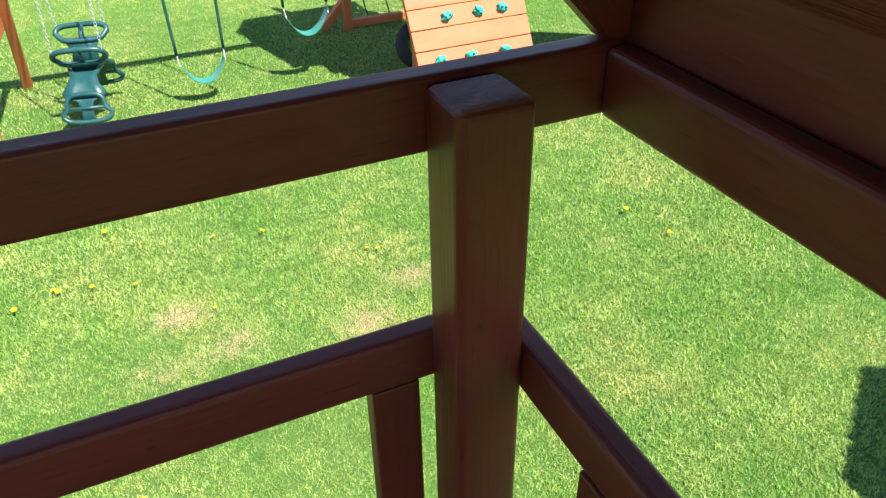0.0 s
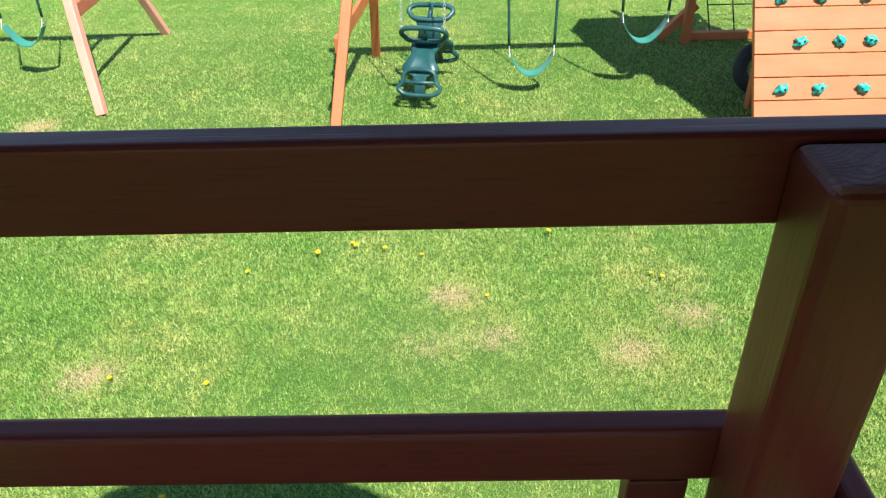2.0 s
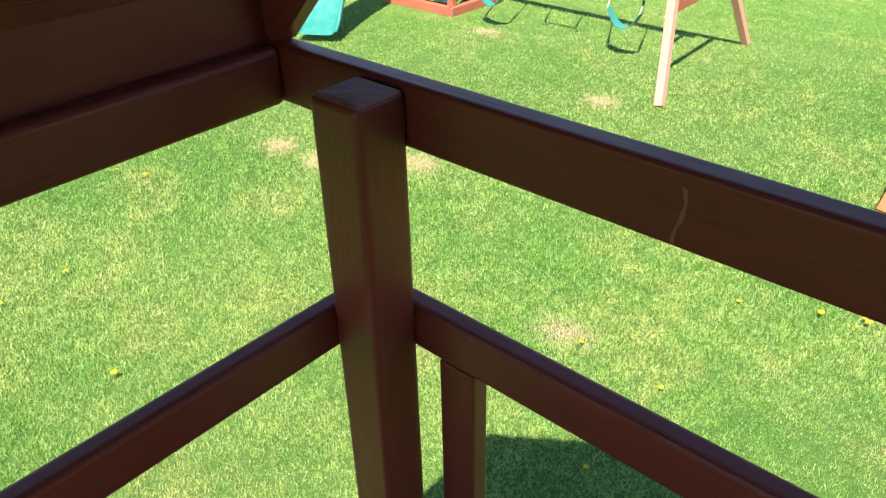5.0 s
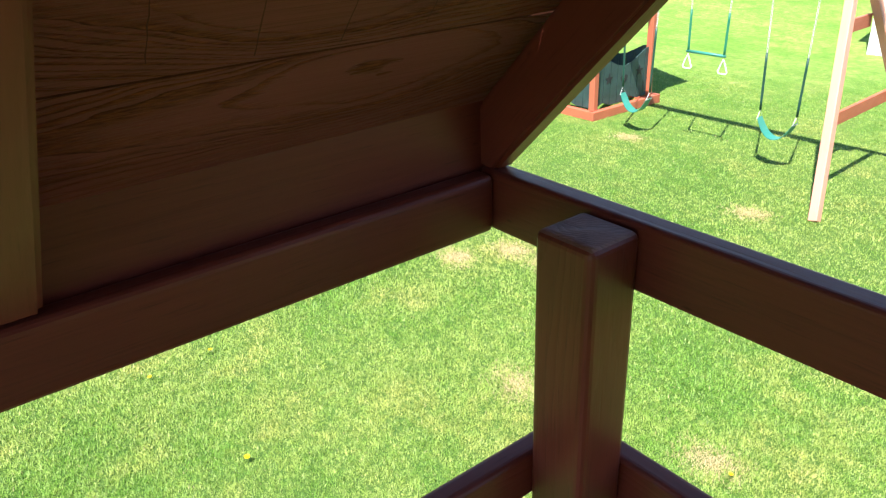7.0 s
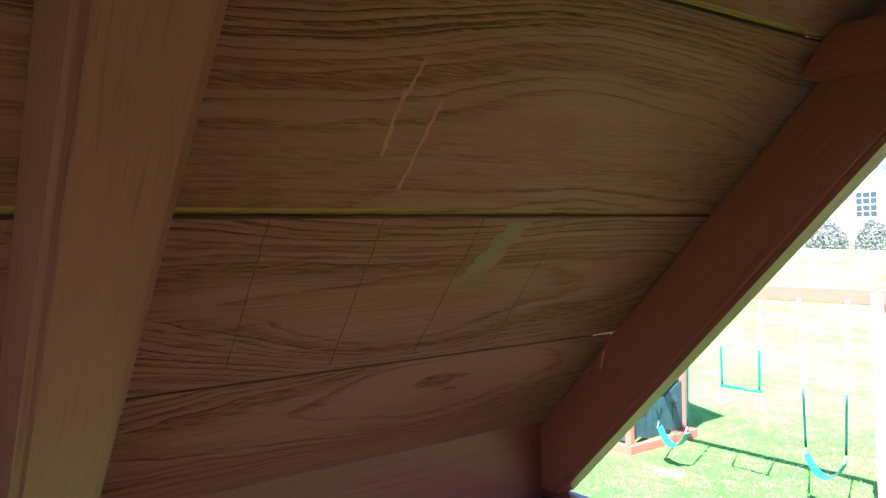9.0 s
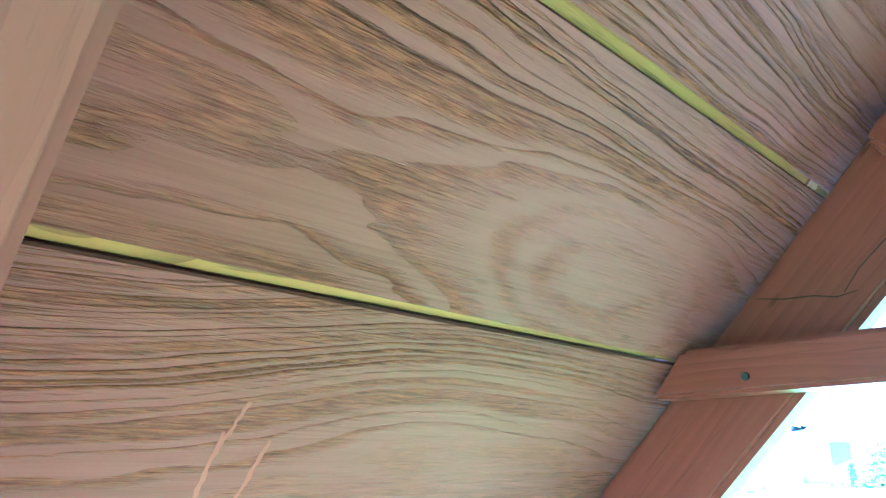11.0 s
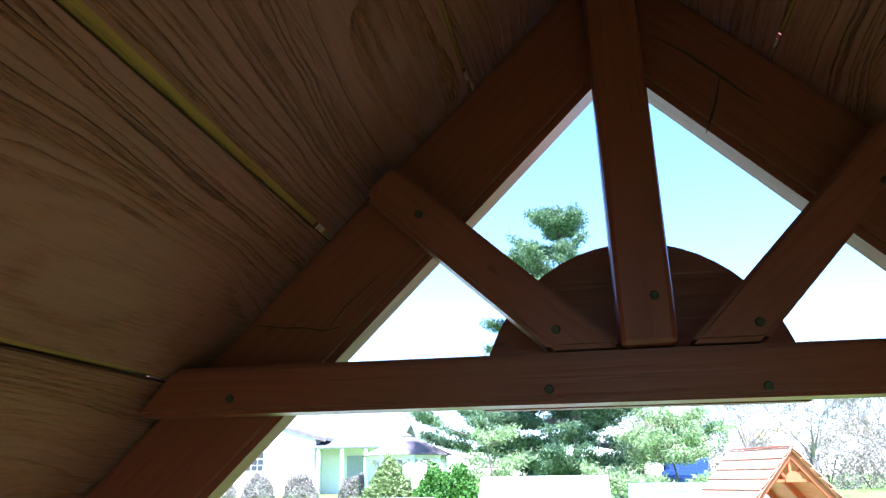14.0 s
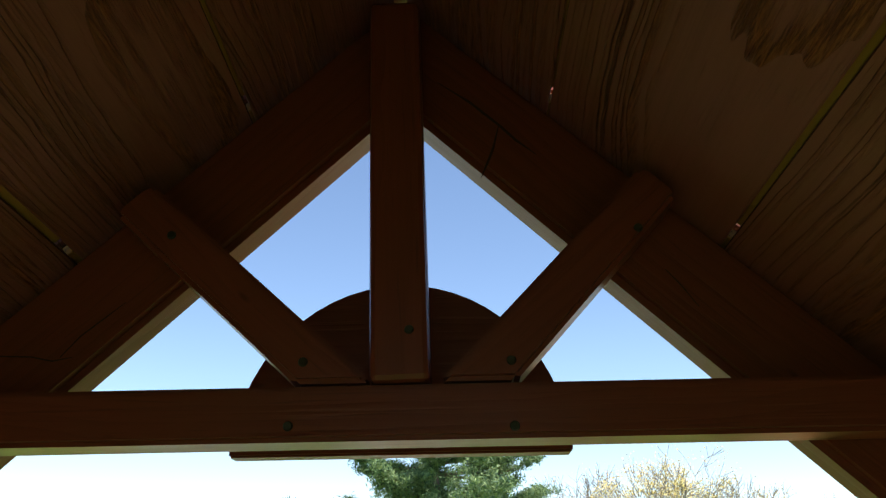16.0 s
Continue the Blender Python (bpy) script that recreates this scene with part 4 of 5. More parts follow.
def leaf_cloud(points, size, rng, spread=0.0, needle=False):
    """A mesh of small leaves, one triangle pair each, about the given points."""
    pts = np.asarray(points, float)
    n = len(pts)
    pts = pts + rng.normal(0, 1, (n, 3)) * spread
    a = rng.normal(0, 1, (n, 3))
    a /= np.linalg.norm(a, axis=1, keepdims=True) + 1e-9
    b = np.cross(a, rng.normal(0, 1, (n, 3)))
    b /= np.linalg.norm(b, axis=1, keepdims=True) + 1e-9
    long = size * rng.uniform(0.7, 1.3, (n, 1))
    wide = long * (0.10 if needle else 0.42)
    v = np.stack([pts - a * long * 0.5, pts + b * wide, pts + a * long * 0.5, pts - b * wide], 1).reshape(-1, 3)
    me = bpy.data.meshes.new("leaves")
    me.vertices.add(4 * n), me.loops.add(4 * n), me.polygons.add(n)
    me.vertices.foreach_set("co", v.ravel())
    me.loops.foreach_set("vertex_index", np.arange(4 * n))
    me.polygons.foreach_set("loop_start", np.arange(0, 4 * n, 4))
    me.update()
    return me


def leaf_mat(name, a, b, back=0.35):
    n = Nodes(name)
    rnd = n.node("ShaderNodeNewGeometry", out=8)
    col = n.mix(rnd, rgb(*a), rgb(*b))
    mat = n.done(col, 0.55, spec=0.3)
    thin = n.node("ShaderNodeBsdfTranslucent", col)
    both = n.tree.nodes.new("ShaderNodeMixShader")
    both.inputs[0].default_value = back
    n.tree.links.new(n.bsdf.outputs[0], both.inputs[1]), n.tree.links.new(thin, both.inputs[2])
    n.tree.links.new(both.outputs[0], n.tree.nodes["Material Output"].inputs[0])
    return mat


def leafy(name, me, mat, parent, label=""):
    me.materials.append(mat)
    ob = new(name, me)
    ob.parent = parent
    return tagged(ob, label, kind="stuff")


BARK = plain("grey_brown_bark", (0.13, 0.10, 0.08), 0.9, scale=3.0, spread=0.4, bumps=0.8, fine=25.0)
TWIG = plain("pale_grey_bark", (0.20, 0.165, 0.14), 0.9, scale=2.0, spread=0.35)
PINE = leaf_mat("pine_needles", (0.045, 0.105, 0.065), (0.22, 0.30, 0.13))
PINE_LIGHT = leaf_mat("young_pine_needles", (0.20, 0.29, 0.12), (0.40, 0.48, 0.22))
HEDGE = leaf_mat("hedge_leaves", (0.045, 0.13, 0.015), (0.13, 0.27, 0.045))
HEDGE_LIGHT = leaf_mat("light_bush_leaves", (0.13, 0.19, 0.05), (0.30, 0.36, 0.14))
BUD = leaf_mat("yellow_spring_buds", (0.58, 0.44, 0.15), (0.76, 0.62, 0.28))
SHRUB = leaf_mat("dull_shrub_leaves", (0.23, 0.205, 0.165), (0.40, 0.355, 0.29))


def pine_tree(x, y, high, reach, mat, seed, label, low=0.10, tufts=60):
    rng = np.random.default_rng(seed)
    z0 = rise(x, y)
    tree = thing("pine_tree", label, "tree", (x, y, z0), group="pines beyond the lawn")
    trunk = tube([(0.15 * math.sin(k * 0.7), 0.12 * math.cos(k), high * k / 8) for k in range(9)], [max(0.02, 0.028 * high * (1 - k / 8.3)) * 0.55 for k in range(9)], 10)
    part("trunk", trunk, BARK, tree, smooth=True)
    pts, limbs = [], []
    whorls = int(high * 1.3) + 1
    for w in range(whorls):
        f = low + (0.985 - low) * (w + rng.uniform(-0.25, 0.25)) / whorls
        shape = (1 - f) ** 0.88 * (0.72 + 0.28 * min(1, f / 0.25))
        for k in range(rng.integers(6, 10)):
            az = rng.uniform(0, 2 * math.pi)
            length = reach * shape * rng.uniform(0.50, 1.15) + 0.25
            droop = rng.uniform(-0.04, 0.22) + 0.45 * f * f
            base = np.array([0, 0, f * high])
            way = np.array([math.cos(az), math.sin(az), droop])
            bend = np.array([0, 0, -0.09 * length])
            line = [base + way * length * t + bend * 4 * t * (1 - t) for t in (0, 0.35, 0.7, 1.0)]
            limbs.append(tube([tuple(p) for p in line], [0.016 * length + 0.014, 0.011 * length + 0.008, 0.006 * length + 0.006, 0.004], 5))
            side = np.array([-math.sin(az), math.cos(az), 0])
            for j in range(max(5, int(length * 7.0))):
                t = 1.04 - 0.72 * rng.random() ** 1.4
                fan = rng.normal(0, 1) * 0.17 * length * (0.35 + 0.65 * (1.1 - t))
                c = base + way * length * t + bend * 4 * t * (1 - t) + side * fan + np.array([0, 0, 0.05 + 0.04 * rng.normal()])
                # each tuft is a tilted brush of needles that points outwards and up
                brush = way + side * fan / max(length, 0.5) + np.array([0, 0, 0.35])
                along_tuft = rng.uniform(-0.05, 0.34, (tufts, 1)) * brush / np.linalg.norm(brush)
                pts.append(c + along_tuft + rng.normal(0, 1, (tufts, 3)) * np.array([0.15, 0.15, 0.085]))
    part("limb", joined(*limbs), BARK, tree)["kind"] = "stuff"
    leafy("crown", leaf_cloud(np.concatenate(pts), 0.19, rng, needle=True), mat, tree, "tufts of long needles with gaps between the limbs")
    return tree


pine_tree(-0.9, 30.0, 12.1, 6.3, PINE, 3, "tall dark green pine with open layered limbs", tufts=100)
pine_tree(2.3, 25.5, 3.9, 3.3, PINE_LIGHT, 5, "smaller light green pine beside the tall one", low=0.05, tufts=34)
pine_tree(-3.4, 24.5, 3.6, 1.3, PINE_LIGHT, 6, "small light green young pine near the hedge", low=0.05, tufts=36)


def bare_tree(x, y, high, seed, label, buds=0, spread=0.85):
    rng = random.Random(seed)
    tree = thing("bare_tree", label, "tree", (x, y, rise(x, y)), group="bare spring trees")
    tubes, ends = [], []

    def grow(p, way, length, r, level):
        pts, rad = [p], [r]
        for k in range(3):
            way = (way + Vector((rng.uniform(-1, 1), rng.uniform(-1, 1), rng.uniform(-0.3, 0.7))) * 0.16).normalized()
            p = p + way * length / 3
            pts.append(p), rad.append(r * (1 - 0.15 * (k + 1)))
        tubes.append((pts, rad, 6 if level < 2 else 4 if level < 4 else 3))
        if level >= 6:
            ends.append(p)
            return
        for k in range(rng.choice((2, 3, 3)) if level else 6):
            side = way.orthogonal().normalized()
            side.rotate(Matrix.Rotation(rng.uniform(0, 6.28), 3, way))
            turn = (way + side * rng.uniform(0.45, 1.15) * spread + Vector((0, 0, 0.06))).normalized()
            start = pts[rng.choice((2, 3, 3))]
            grow(start, turn, length * rng.uniform(0.72, 0.95), rad[-1] * rng.uniform(0.55, 0.75), level + 1)

    grow(Vector((0, 0, 0)), Vector((0, 0, 1)), high * 0.20, high * 0.020, 0)
    verts, faces = [], []
    for pts, rad, sides in tubes:
        base = len(verts)
        ahead = (pts[-1] - pts[0]).normalized()
        u = ahead.orthogonal().normalized()
        v = ahead.cross(u)
        for p, r in zip(pts, rad):
            r = max(r, 0.0095)
            verts.extend(p + r * (math.cos(6.283 * j / sides) * u + math.sin(6.283 * j / sides) * v) for j in range(sides))
        for k in range(len(pts) - 1):
            for j in range(sides):
                a, b = base + k * sides + j, base + k * sides + (j + 1) % sides
                faces.append((a, b, b + sides, a + sides))
    me = bpy.data.meshes.new("branches")
    me.from_pydata(verts, [], faces)
    leafy("branchwork", me, TWIG, tree)
    if buds:
        g = np.random.default_rng(seed)
        pick = np.array([tuple(e) for e in ends if e.z > 0.62 * max(q.z for q in ends)])
        pick = np.repeat(pick, buds, 0)
        leafy("bud", leaf_cloud(pick, 0.06, g, 0.12), BUD, tree, "scattered yellow buds")
    return tree


TREES = [bare_tree(8.0, 31.0, 7.3, 11, "bare grey spring tree with a crown of yellow buds", 9),
         bare_tree(13.4, 35.0, 5.8, 12, "bare grey tree with yellow spring buds", 3),
         bare_tree(6.6, 36.0, 7.8, 13, "slender bare tree behind the play sets", 1)]
spots = random.Random(8)
for k in range(18):
    ang = radians(spots.uniform(2, 46))
    far = spots.uniform(44, 78)
    x, y = far * math.sin(ang), far * math.cos(ang)
    copy_thing(TREES[k % 3], pose(x, y, rise(x, y) - 0.1, 0, 0, spots.uniform(0, 360)) @ Matrix.Scale(spots.uniform(0.8, 1.15), 4))


def hedge(x, y, rx, ry, high, seed, mat, label, count=9000, name="hedge", leaf=0.07):
    rng = np.random.default_rng(seed)
    bush = thing(name, label, "hedge" if name == "hedge" else "bush", (x, y, rise(x, y)))
    d = rng.normal(0, 1, (count, 3))
    d /= np.linalg.norm(d, axis=1, keepdims=True)
    d[:, 2] = np.abs(d[:, 2])
    lump = np.array([1 + 0.22 * noise.noise(Vector(v) * 2.6 + Vector((seed, 0, 0))) + 0.1 * noise.noise(Vector(v) * 7) for v in d])[:, None]
    pts = d * lump * np.array([rx, ry, high]) * rng.uniform(0.80, 1.0, (count, 1))
    leafy("foliage", leaf_cloud(pts, leaf, rng), mat, bush)
    stems = [tube([(0, 0, 0), (0.3 * rx * math.cos(a), 0.3 * ry * math.sin(a), high * 0.4), (0.6 * rx * math.cos(a), 0.6 * ry * math.sin(a), high * 0.75)], [0.03, 0.022, 0.01], 5) for a in (0.3, 1.4, 2.5, 3.6, 4.7, 5.8)]
    part("branchwork", joined(*stems), BARK, bush)
    return bush


hedge(-6.05, 21.5, 1.0, 0.8, 2.42, 2, HEDGE_LIGHT, "loose yellow-green evergreen bush", 22000, leaf=0.09)
hedge(-4.25, 21.0, 1.25, 0.9, 2.50, 4, HEDGE, "clipped dark green evergreen hedge", 26000, leaf=0.09)
for k, (bx, by, br) in enumerate(((-15.2, 29.0, 0.8), (-13.6, 29.4, 0.7), (-12.1, 30.2, 0.75), (-16.9, 28.2, 0.7), (-9.6, 29.8, 0.8), (-8.2, 30.0, 0.7))):
    hedge(bx, by, br, br * 0.8, 1.15, 20 + k, SHRUB, "low twiggy grey-green garden shrub", 5200, "garden_bush", 0.07)

for k, (bx, by, br) in enumerate(((5.2, 37.0, 1.3), (7.6, 38.5, 1.5), (10.2, 38.0, 1.2), (12.4, 39.5, 1.6), (15.0, 39.0, 1.4), (17.2, 40.5, 1.5), (19.8, 41.0, 1.4), (9.0, 40.5, 1.6), (13.8, 41.5, 1.7))):
    hedge(bx, by, br, br * 0.7, 1.9 + 0.3 * (k % 3), 40 + k, SHRUB, "tangled grey-brown thicket along the yard's edge", 2600, "garden_bush", 0.10)

SIDING = plain("white_painted_siding", (0.78, 0.78, 0.76), 0.6, scale=1.2, spread=0.06)
SHINGLE = plain("grey_roof_shingles", (0.20, 0.20, 0.215), 0.85, scale=3.0, spread=0.25, bumps=0.6, fine=12.0)
SHINGLE_BLUE = plain("blue_grey_shingles", (0.12, 0.15, 0.18), 0.85, scale=3.0, spread=0.2, bumps=0.6, fine=14.0)
GAZEBO_ROOF = plain("brown_grey_shingles", (0.15, 0.122, 0.120), 0.85, scale=3.0, spread=0.25)
SHUTTER = plain("mauve_painted_shutter", (0.42, 0.20, 0.36), 0.5, spread=0.1)
PALE = plain("white_metal_roof", (0.80, 0.80, 0.79), 0.4, scale=1.0, spread=0.05)
STONE = plain("pale_stone_edging", (0.50, 0.46, 0.42), 0.85, spread=0.3)
DARKGLASS = plain("window_glass", (0.03, 0.035, 0.045), 0.08, spread=0.1)
BLUE = plain("blue_car_paint", (0.02, 0.04, 0.13), 0.25, spread=0.08)
WHITECAR = plain("white_car_paint", (0.75, 0.75, 0.75), 0.25, spread=0.03)


def framed_window(parent, x, z, w, h, shutters=True):
    """A sash window in a wall whose face lies at y = 0 and looks to -y."""
    win = part("window", box(w, 0.05, h, 0.0), DARKGLASS, parent, "dark sash window", Matrix.Translation((x, -0.01, z)))
    for dx, dz, lx, lz in ((0, h / 2, w + 0.16, 0.09), (0, -h / 2, w + 0.2, 0.10), (-w / 2, 0, 0.09, h), (w / 2, 0, 0.09, h), (0, 0, w, 0.06), (0, h / 4, w, 0.025), (0, -h / 4, w, 0.025), (-w / 6, 0, 0.025, h), (w / 6, 0, 0.025, h)):
        part("window_bar", box(lx, 0.05, lz, 0.004, 1), SIDING, win, m=Matrix.Translation((dx, -0.025, dz)))
    if shutters:
        for s in (-1, 1):
            part("shutter", box(0.40, 0.04, h + 0.1, 0.006, 1), SHUTTER, parent, "mauve shutter", Matrix.Translation((x + s * (w / 2 + 0.27), -0.03, z)))


def house(x, y, turn):
    """A gable-fronted house with a lower wing and porch beside it."""
    h = thing("house", "white sided house with mauve shutters and grey roof", "house", (x, y, rise(x, y) - 0.05), turn)
    part("wall", prism([(-5.5, 0), (5.5, 0), (5.5, 3.05), (0, 4.68), (-5.5, 3.05)], 12.0), SIDING, h)
    for k in range(22):
        z = 0.12 + k * 0.2
        half = 5.5 if z < 2.95 else 5.5 * (4.62 - z) / 1.63
        if half > 0.2:
            part("clapboard", box(2 * half, 0.03, 0.19, 0.004, 1), SIDING, h, m=Matrix.Translation((0, -0.012, z)))
    for s in (-1, 1):
        part("roof", prism([(s * 6.1, 2.87), (0, 4.68), (0, 4.84), (s * 6.1, 3.03)], 12.6), SHINGLE, h, m=Matrix.Translation((0, -0.08, 0)))
        part("rake_board", prism([(s * 6.1, 2.78), (0, 4.59), (0, 4.76), (s * 6.1, 2.95)], 0.04), GAZEBO_ROOF, h, m=Matrix.Translation((0, -0.125, 0)))
    part("chimney", box(0.7, 0.6, 1.4, 0.02), STONE, h, m=Matrix.Translation((4.4, 5.0, 4.0)))
    for wx in (-4.9, -1.75, 2.1):
        framed_window(h, wx, 1.95, 1.1, 1.35)
    part("wing_wall", box(4.4, 6.0, 2.7), SIDING, h, m=Matrix.Translation((7.7, 4.5, 1.35)))
    part("wing_roof", prism([(-0.5, 2.55), (3.3, 3.9), (7.0, 2.55), (7.0, 2.7), (3.3, 4.05), (-0.5, 2.7)], 4.6), SHINGLE, h, m=Matrix.Translation((10.05, 1.2, 0)) @ pose(0, 0, 0, 0, 0, 90))
    part("porch_roof", box(4.4, 2.0, 0.12, 0.02), SHINGLE, h, m=pose(7.7, 0.5, 2.62, 9, 0, 0))
    for px in (5.8, 7.1, 8.4, 9.7):
        part("porch_post", box(0.16, 0.16, 2.45, 0.01), SIDING, h, m=Matrix.Translation((px, -0.35, 1.22)))
    part("door", box(0.95, 0.06, 2.05, 0.01), SHUTTER_GREY, h, "grey house door", Matrix.Translation((7.4, 1.47, 1.05)))
    return h


SHUTTER_GREY = plain("grey_painted_door", (0.30, 0.33, 0.38), 0.5, spread=0.1)
house(-20.6, 39.5, 4.0)


def gazebo(x, y, r):
    z0 = rise(x, y)
    g = thing("gazebo", "white octagonal gazebo with a two-tier shingle roof", "gazebo", (x, y, z0))
    bm = bmesh.new()
    bmesh.ops.create_cone(bm, cap_ends=True, segments=8, radius1=r * 1.18, radius2=r * 0.22, depth=0.78)
    part("roof", bm, GAZEBO_ROOF, g, m=Matrix.Translation((0, 0, 2.52)))
    bm = bmesh.new()
    bmesh.ops.create_cone(bm, cap_ends=True, segments=8, radius1=r * 0.13, radius2=r * 0.13, depth=0.14)
    part("lantern", bm, SIDING, g, m=Matrix.Translation((0, 0, 2.93)))
    bm = bmesh.new()
    bmesh.ops.create_cone(bm, cap_ends=True, segments=8, radius1=r * 0.17, radius2=0.02, depth=0.14)
    part("cupola_roof", bm, GAZEBO_ROOF, g, m=Matrix.Translation((0, 0, 3.05)))
    bm = bmesh.new()
    bmesh.ops.create_cone(bm, cap_ends=True, segments=8, radius1=r, radius2=r, depth=0.2)
    part("floor", bm, SIDING, g, m=Matrix.Translation((0, 0, 0.1)))
    for k in range(8):
        a = math.pi * (k + 0.5) / 4
        px, py = r * 0.96 * math.cos(a), r * 0.96 * math.sin(a)
        part("post", box(0.12, 0.12, 2.0, 0.01), SIDING, g, m=Matrix.Translation((px, py, 1.15)))
        b = math.pi * (k + 1.5) / 4
        qx, qy = r * 0.96 * math.cos(b), r * 0.96 * math.sin(b)
        timber("frieze", (px, py, 2.05), (qx, qy, 2.05), 0.06, 0.18, SIDING, g, bevel=0.0)
        timber("railing", (px, py, 0.9), (qx, qy, 0.9), 0.06, 0.08, SIDING, g, bevel=0.0)
        arch = [(px + (qx - px) * t, py + (qy - py) * t, 1.75 + 0.25 * math.sin(math.pi * t)) for t in [j / 8 for j in range(9)]]
        part("arch", tube(arch, 0.04, 5), SIDING, g)
    return g


gazebo(-7.45, 29.5, 1.35).scale = (1.2, 1.2, 0.90)


def shed(x, y, turn, w, d, eave, ridge, roof_mat, label):
    """A garden shed with its ridge along its x axis."""
    sh = thing("garden_shed", label, "shed", (x, y, rise(x, y) - 0.05), turn)
    part("wall", prism([(-d / 2, 0), (d / 2, 0), (d / 2, eave), (0, ridge - 0.05), (-d / 2, eave)], w - 0.2), SIDING, sh, m=Matrix.Translation((w / 2 - 0.1, 0, 0)) @ pose(0, 0, 0, 0, 0, 90))
    for s in (-1, 1):
        a, b = Vector((0, s * (d / 2 + 0.14), eave - 0.10)), Vector((0, 0, ridge))
        n = 5
        for k in range(n):
            c = a.lerp(b, (k + 0.5) / n)
            up = (b - a).normalized()
            part("roof_panel", box(w, (b - a).length / n - 0.004, 0.03, 0.004, 1), roof_mat, sh, m=Matrix.Translation(c) @ Matrix((Vector((1, 0, 0)), up, Vector((1, 0, 0)).cross(up))).transposed().to_4x4())
    part("door", box(0.9, 0.05, 1.7, 0.01), SHUTTER, sh, "closed shed door", Matrix.Translation((0.2, -d / 2 - 0.01, 0.87)))


shed(-1.05, 14.2, 2.0, 2.35, 2.4, 2.1, 3.02, PALE, "white shed with a bright white roof")
shed(-4.7, 14.6, 4.0, 2.9, 2.2, 1.85, 2.58, PALE, "low white shed with a white roof")
shed(2.25, 17.5, -4.0, 3.3, 2.6, 1.75, 2.58, SHINGLE_BLUE, "shed with a blue-grey shingle roof")


def parked_car(x, y, turn, paint, label):
    c = thing("parked_car", label, "car", (x, y, rise(x, y)), turn, group="cars parked beyond the yard")
    prof = [(-2.2, 0.35), (-2.25, 0.75), (-1.9, 0.95), (-1.0, 1.0), (-0.45, 1.45), (1.2, 1.5), (1.75, 1.05), (2.2, 0.98), (2.28, 0.4)]
    part("body", prism(prof, 1.75, 0.05), paint, c, m=Matrix.Translation((0, -0.875, 0)))
    for side in (-0.885, 0.865):
        part("side_window", prism([(-0.85, 1.02), (-0.4, 1.36), (1.1, 1.40), (1.5, 1.04)], 0.02), DARKGLASS, c, m=Matrix.Translation((0, side, 0)))
    for wx in (-1.4, 1.4):
        for wy in (-0.8, 0.8):
            bm = bmesh.new()
            bmesh.ops.create_cone(bm, cap_ends=True, segments=20, radius1=0.33, radius2=0.33, depth=0.22)
            wheel = part("wheel", bm, BLACK, c, m=pose(wx, wy, 0.33, 90, 0, 0))
            bm = bmesh.new()
            bmesh.ops.create_cone(bm, cap_ends=True, segments=14, radius1=0.2, radius2=0.2, depth=0.24)
            part("rim", bm, STEEL, wheel)


parked_car(18.2, 42.0, 12, BLUE, "blue car parked beyond the yard")
parked_car(21.4, 44.5, 8, WHITECAR, "white car parked beyond the yard")
parked_car(3.6, 33.5, 80, BLUE, "blue car parked by the pine trees")
bed = thing("bed_edging", "pale stone edging of a shrub bed", "edging")
edge = random.Random(3)
for k in range(44):
    bx = -18.5 + k * 0.28
    by = 27.2 + 0.06 * (bx + 18) + 0.5 * math.sin(bx * 0.35)
    part("edging_stone", box(0.26, 0.16, 0.17, 0.03), STONE, bed, m=pose(bx, by, rise(bx, by) + 0.05, 0, 0, edge.uniform(-8, 12)))

# ---- lawn: dandelions, bare spots and grass ----
PETAL = leaf_mat("dandelion_petals", (0.80, 0.52, 0.01), (0.90, 0.66, 0.03), 0.2)
STEM = plain("dandelion_stem", (0.12, 0.22, 0.05), 0.6)
FLOWERS = [(1.5, 3.29), (1.56, 3.25), (0.05, 3.54), (0.47, 3.09), (-0.42, 3.69), (-0.08, 4.27), (-0.63, 3.58), (3.33, 2.95), (3.43, 2.58), (0.6, 3.89), (0.9, 3.79), (-0.2, 3.63), (-1.06, 3.4), (-1.61, 2.41),
           (-1.06, 2.37), (-0.09, 1.83), (-0.06, 1.52), (-1.07, 1.62), (-2.11, 4.13), (-5.24, 3.98), (-4.94, 3.9), (-2.24, 1.31), (-5.86, 1.78), (-5.6, 1.91), (-3.46, 0.47), (-4.66, 0.34), (-4.69, 0.78), (0.37, 6.09), (-0.38, 3.66)]
BARE = [(1.67, 2.91), (0.13, 2.68), (0.28, 3.14), (0.48, 2.73), (-4.56, 3.93), (-4.03, 3.56), (-4.5, 3.53), (1.26, 2.59), (-5.22, 3.04), (-3.98, 3.57), (-4.71, 3.06), (-2.99, 2.17), (-1.73, 2.47), (0.29, 5.52), (-0.24, 5.44), (-3.53, 5.78), (-5.9, 6.9)]


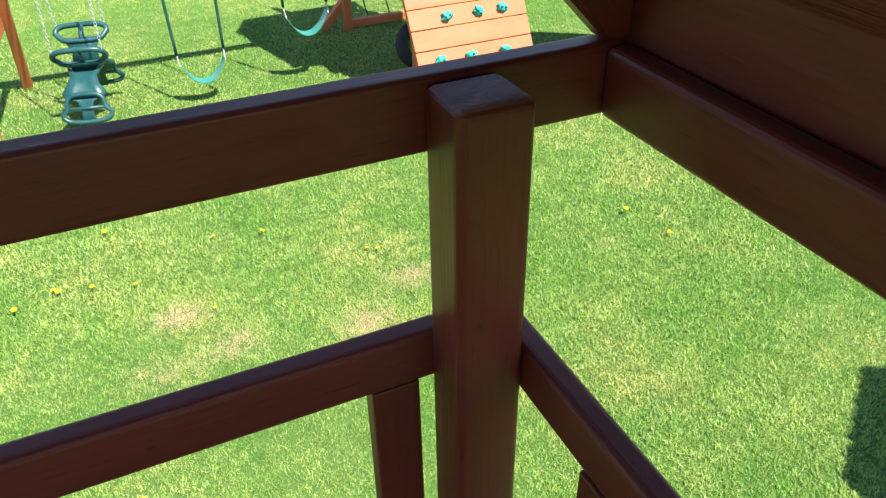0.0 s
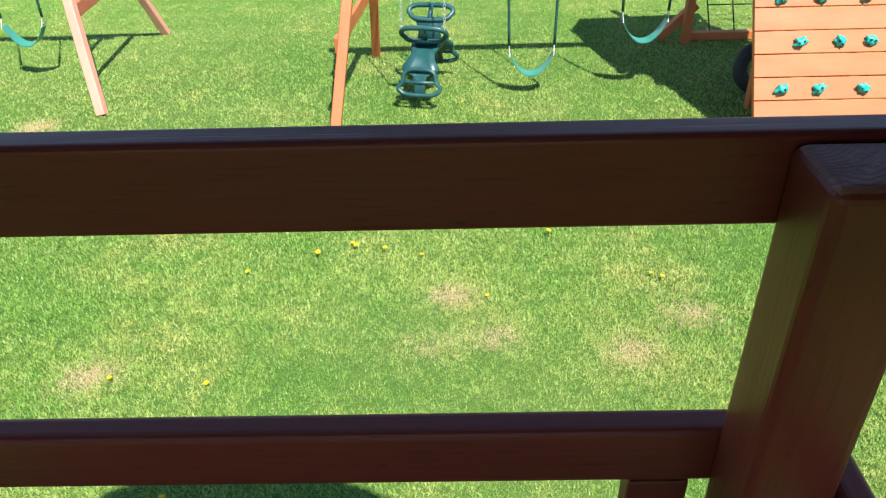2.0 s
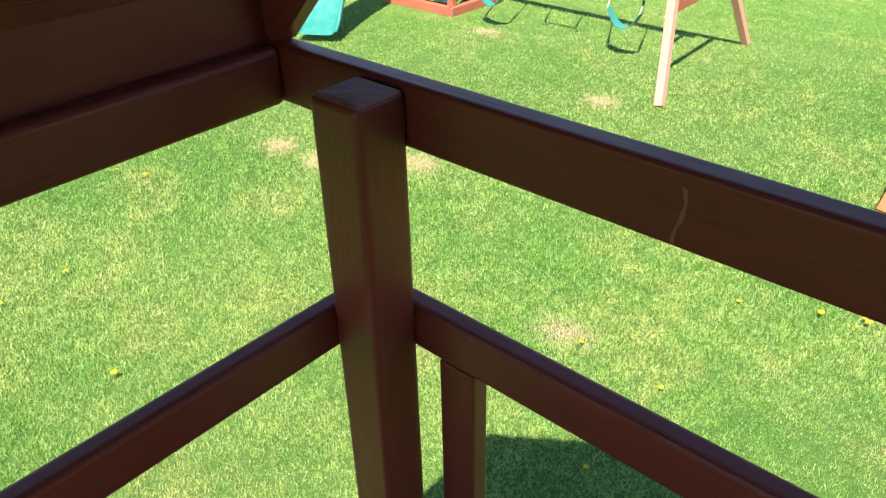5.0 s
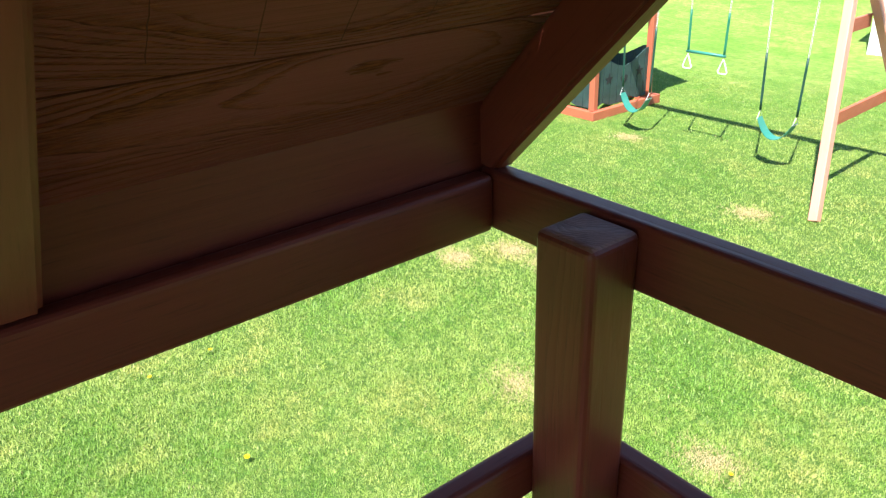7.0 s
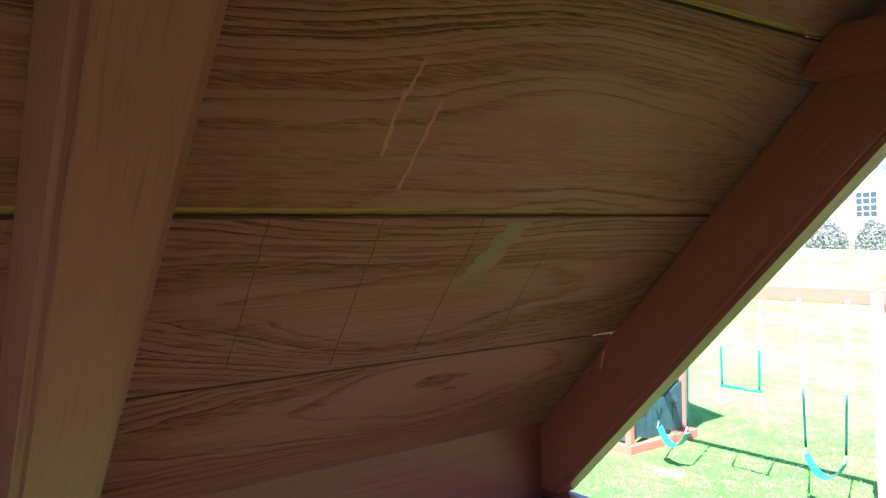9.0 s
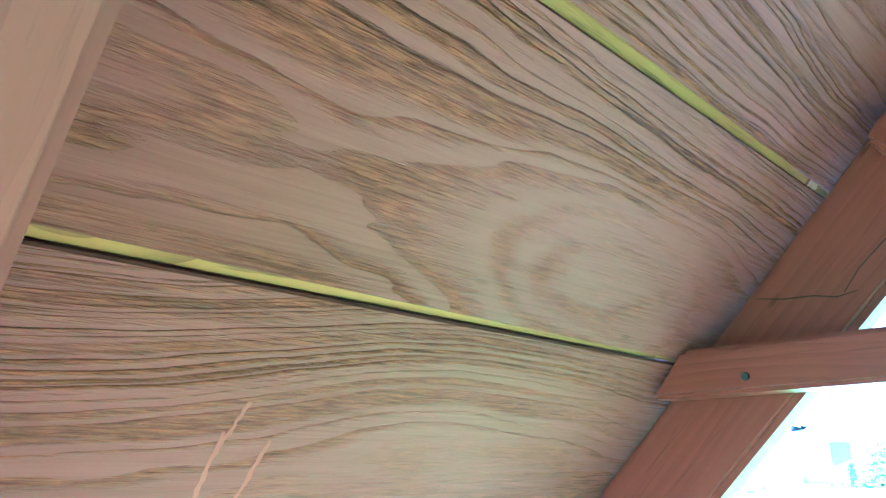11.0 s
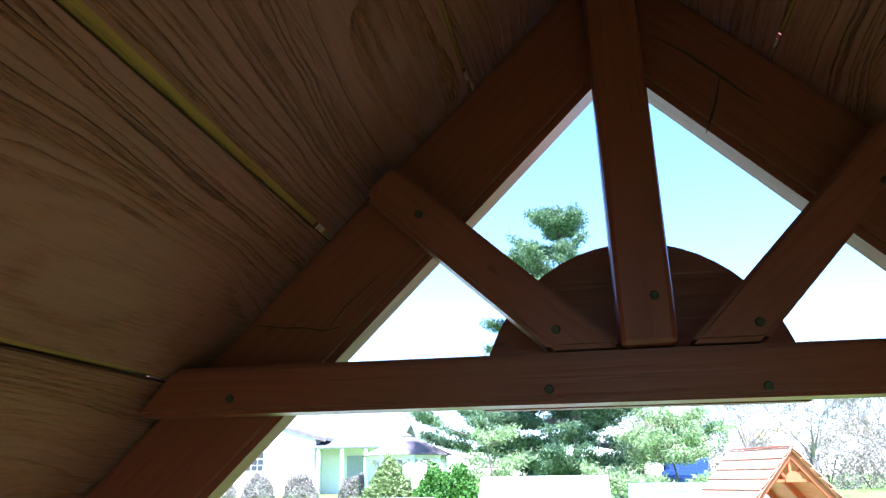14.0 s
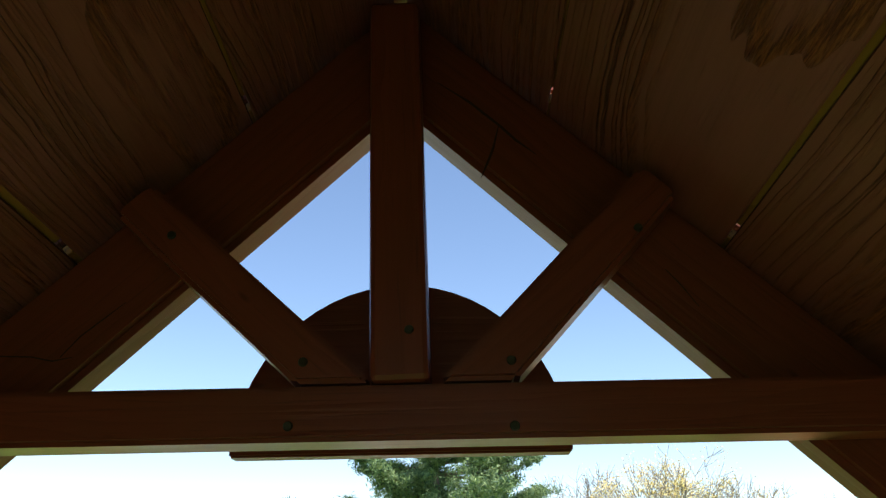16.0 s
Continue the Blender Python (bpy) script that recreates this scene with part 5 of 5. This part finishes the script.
def dandelion(x, y, rng):
    f = thing("dandelion", "small yellow dandelion flower in the grass", "flower", (x, y, 0.0), group="dandelions in the lawn")
    part("stem", tube([(0, 0, 0), (0.004, 0.002, 0.03), (0.006, 0.0, 0.046)], 0.002, 5), STEM, f)
    petals = []
    for ring, count, tilt in ((0.017, 16, 0.25), (0.012, 12, 0.6), (0.006, 7, 1.1)):
        for k in range(count):
            a = 2 * math.pi * k / count + rng.uniform(-0.1, 0.1)
            c = Vector((math.cos(a), math.sin(a), 0))
            s = Vector((-math.sin(a), math.cos(a), 0)) * 0.0028
            tip = c * ring + Vector((0, 0, ring * tilt))
            petals.append((s, -s, tip - s * 0.8, tip + s * 0.8))
    bm = bmesh.new()
    for quad in petals:
        bm.faces.new([bm.verts.new(Vector((0.006, 0, 0.047)) + p) for p in quad])
    part("flower_head", bm, PETAL, f, "yellow petals")
    f.matrix_world = pose(x, y, 0, rng.uniform(-12, 12), rng.uniform(-12, 12), rng.uniform(0, 360)) @ Matrix.Scale(rng.uniform(0.75, 1.15), 4)


pick = random.Random(12)
for fx, fy in FLOWERS:
    dandelion(fx, fy, pick)


def clumps(x, y, cell, seed):
    """Smooth random values from 0 to 1 over the lawn, in tufts about one cell wide."""
    table = np.random.default_rng(seed).random((256, 256))
    u, v = x / cell, y / cell
    i, j = np.floor(u).astype(int), np.floor(v).astype(int)
    f, h = u - i, v - j
    f, h = f * f * (3 - 2 * f), h * h * (3 - 2 * h)
    at = lambda a, b: table[a % 256, b % 256]
    return (at(i, j) * (1 - f) + at(i + 1, j) * f) * (1 - h) + (at(i, j + 1) * (1 - f) + at(i + 1, j + 1) * f) * h


def grass(name, count, seed, mat, dry):
    """Blades on the lawn round the tower, thinner with distance; the dry ones gather on the bare spots."""
    rng = np.random.default_rng(seed)
    r = np.where(rng.random(count) < 0.30, 4.0 * np.sqrt(rng.random(count)), 4.0 * (15.0 / 4.0) ** rng.random(count))
    az = np.where(rng.random(count) < 0.88, rng.uniform(radians(-88), radians(112), count), rng.uniform(radians(112), radians(272), count))
    x, y = -r * np.sin(az), r * np.cos(az) - 0.6
    if dry:
        # worn spots: several small ragged clumps round each
        spot = np.array(BARE)[rng.integers(0, len(BARE), count // 24)]
        clump = np.random.default_rng(7).normal(0, 0.105, (len(BARE) * 6, 2))
        at = clump[rng.integers(0, len(clump), count // 24)]
        x[:count // 24] = spot[:, 0] + at[:, 0] + rng.normal(0, 0.034, count // 24)
        y[:count // 24] = spot[:, 1] + at[:, 1] * 0.8 + rng.normal(0, 0.028, count // 24)
        r = np.hypot(x, y + 0.6)
    near = np.min(np.stack([np.hypot(x - bx, (y - by) * 1.3) + 0.10 * np.sin(9 * x + by) * np.cos(8 * y) for bx, by in BARE]), 0)
    keep = (near < rng.uniform(0.02, 0.30, count)) | (rng.random(count) < 0.02) | (np.arange(count) < count // 24) if dry else near > rng.uniform(0.0, 0.13, count)
    tuft = 0.75 * clumps(x, y, 0.017, 5) + 0.25 * clumps(x, y, 0.06, 6)
    keep &= (rng.random(count) < np.clip(4.5 * (tuft - 0.17), 0.12, 1.0)) | dry
    x, y, r, tuft = x[keep], y[keep], r[keep], tuft[keep]
    n = len(x)
    big = np.clip(r / 4.0, 0.8, 1.35)
    long = rng.uniform(0.012, 0.028, n) * (0.8 + 0.2 * big) * (0.35 + 1.5 * tuft) * (0.8 if dry else 1.0)
    broad = rng.random(n) < (0.0 if dry else 0.22)
    wide = np.where(broad, rng.uniform(0.0028, 0.0042, n), rng.uniform(0.0013, 0.0026, n)) * big
    way, lean = rng.uniform(0, 2 * math.pi, n), np.where(broad, rng.uniform(0.7, 1.45, n), rng.uniform(0.3, 1.2, n)) + (0.25 if dry else 0)
    dx, dy = np.cos(way), np.sin(way)
    z = np.full(n, 0.001)
    a = np.stack([x - dy * wide, y + dx * wide, z], 1)
    b = np.stack([x + dy * wide, y - dx * wide, z], 1)
    c = np.stack([x + dx * long * np.sin(lean), y + dy * long * np.sin(lean), long * np.cos(lean) + 0.004], 1)
    me = bpy.data.meshes.new(name)
    me.vertices.add(3 * n), me.loops.add(3 * n), me.polygons.add(n)
    me.vertices.foreach_set("co", np.stack([a, b, c], 1).ravel())
    me.loops.foreach_set("vertex_index", np.arange(3 * n))
    me.polygons.foreach_set("loop_start", np.arange(0, 3 * n, 3))
    me.materials.append(mat)
    me.update()
    return tagged(new(name, me), "short mown grass blades" if not dry else "dry straw-coloured grass on worn spots", "grass", kind="stuff")


STRAW = leaf_mat("dry_straw", (0.44, 0.36, 0.17), (0.70, 0.58, 0.33), 0.3)
grass("grass", 2600000, 1, BLADE, False)
grass("dry_grass", 900000, 2, STRAW, True)
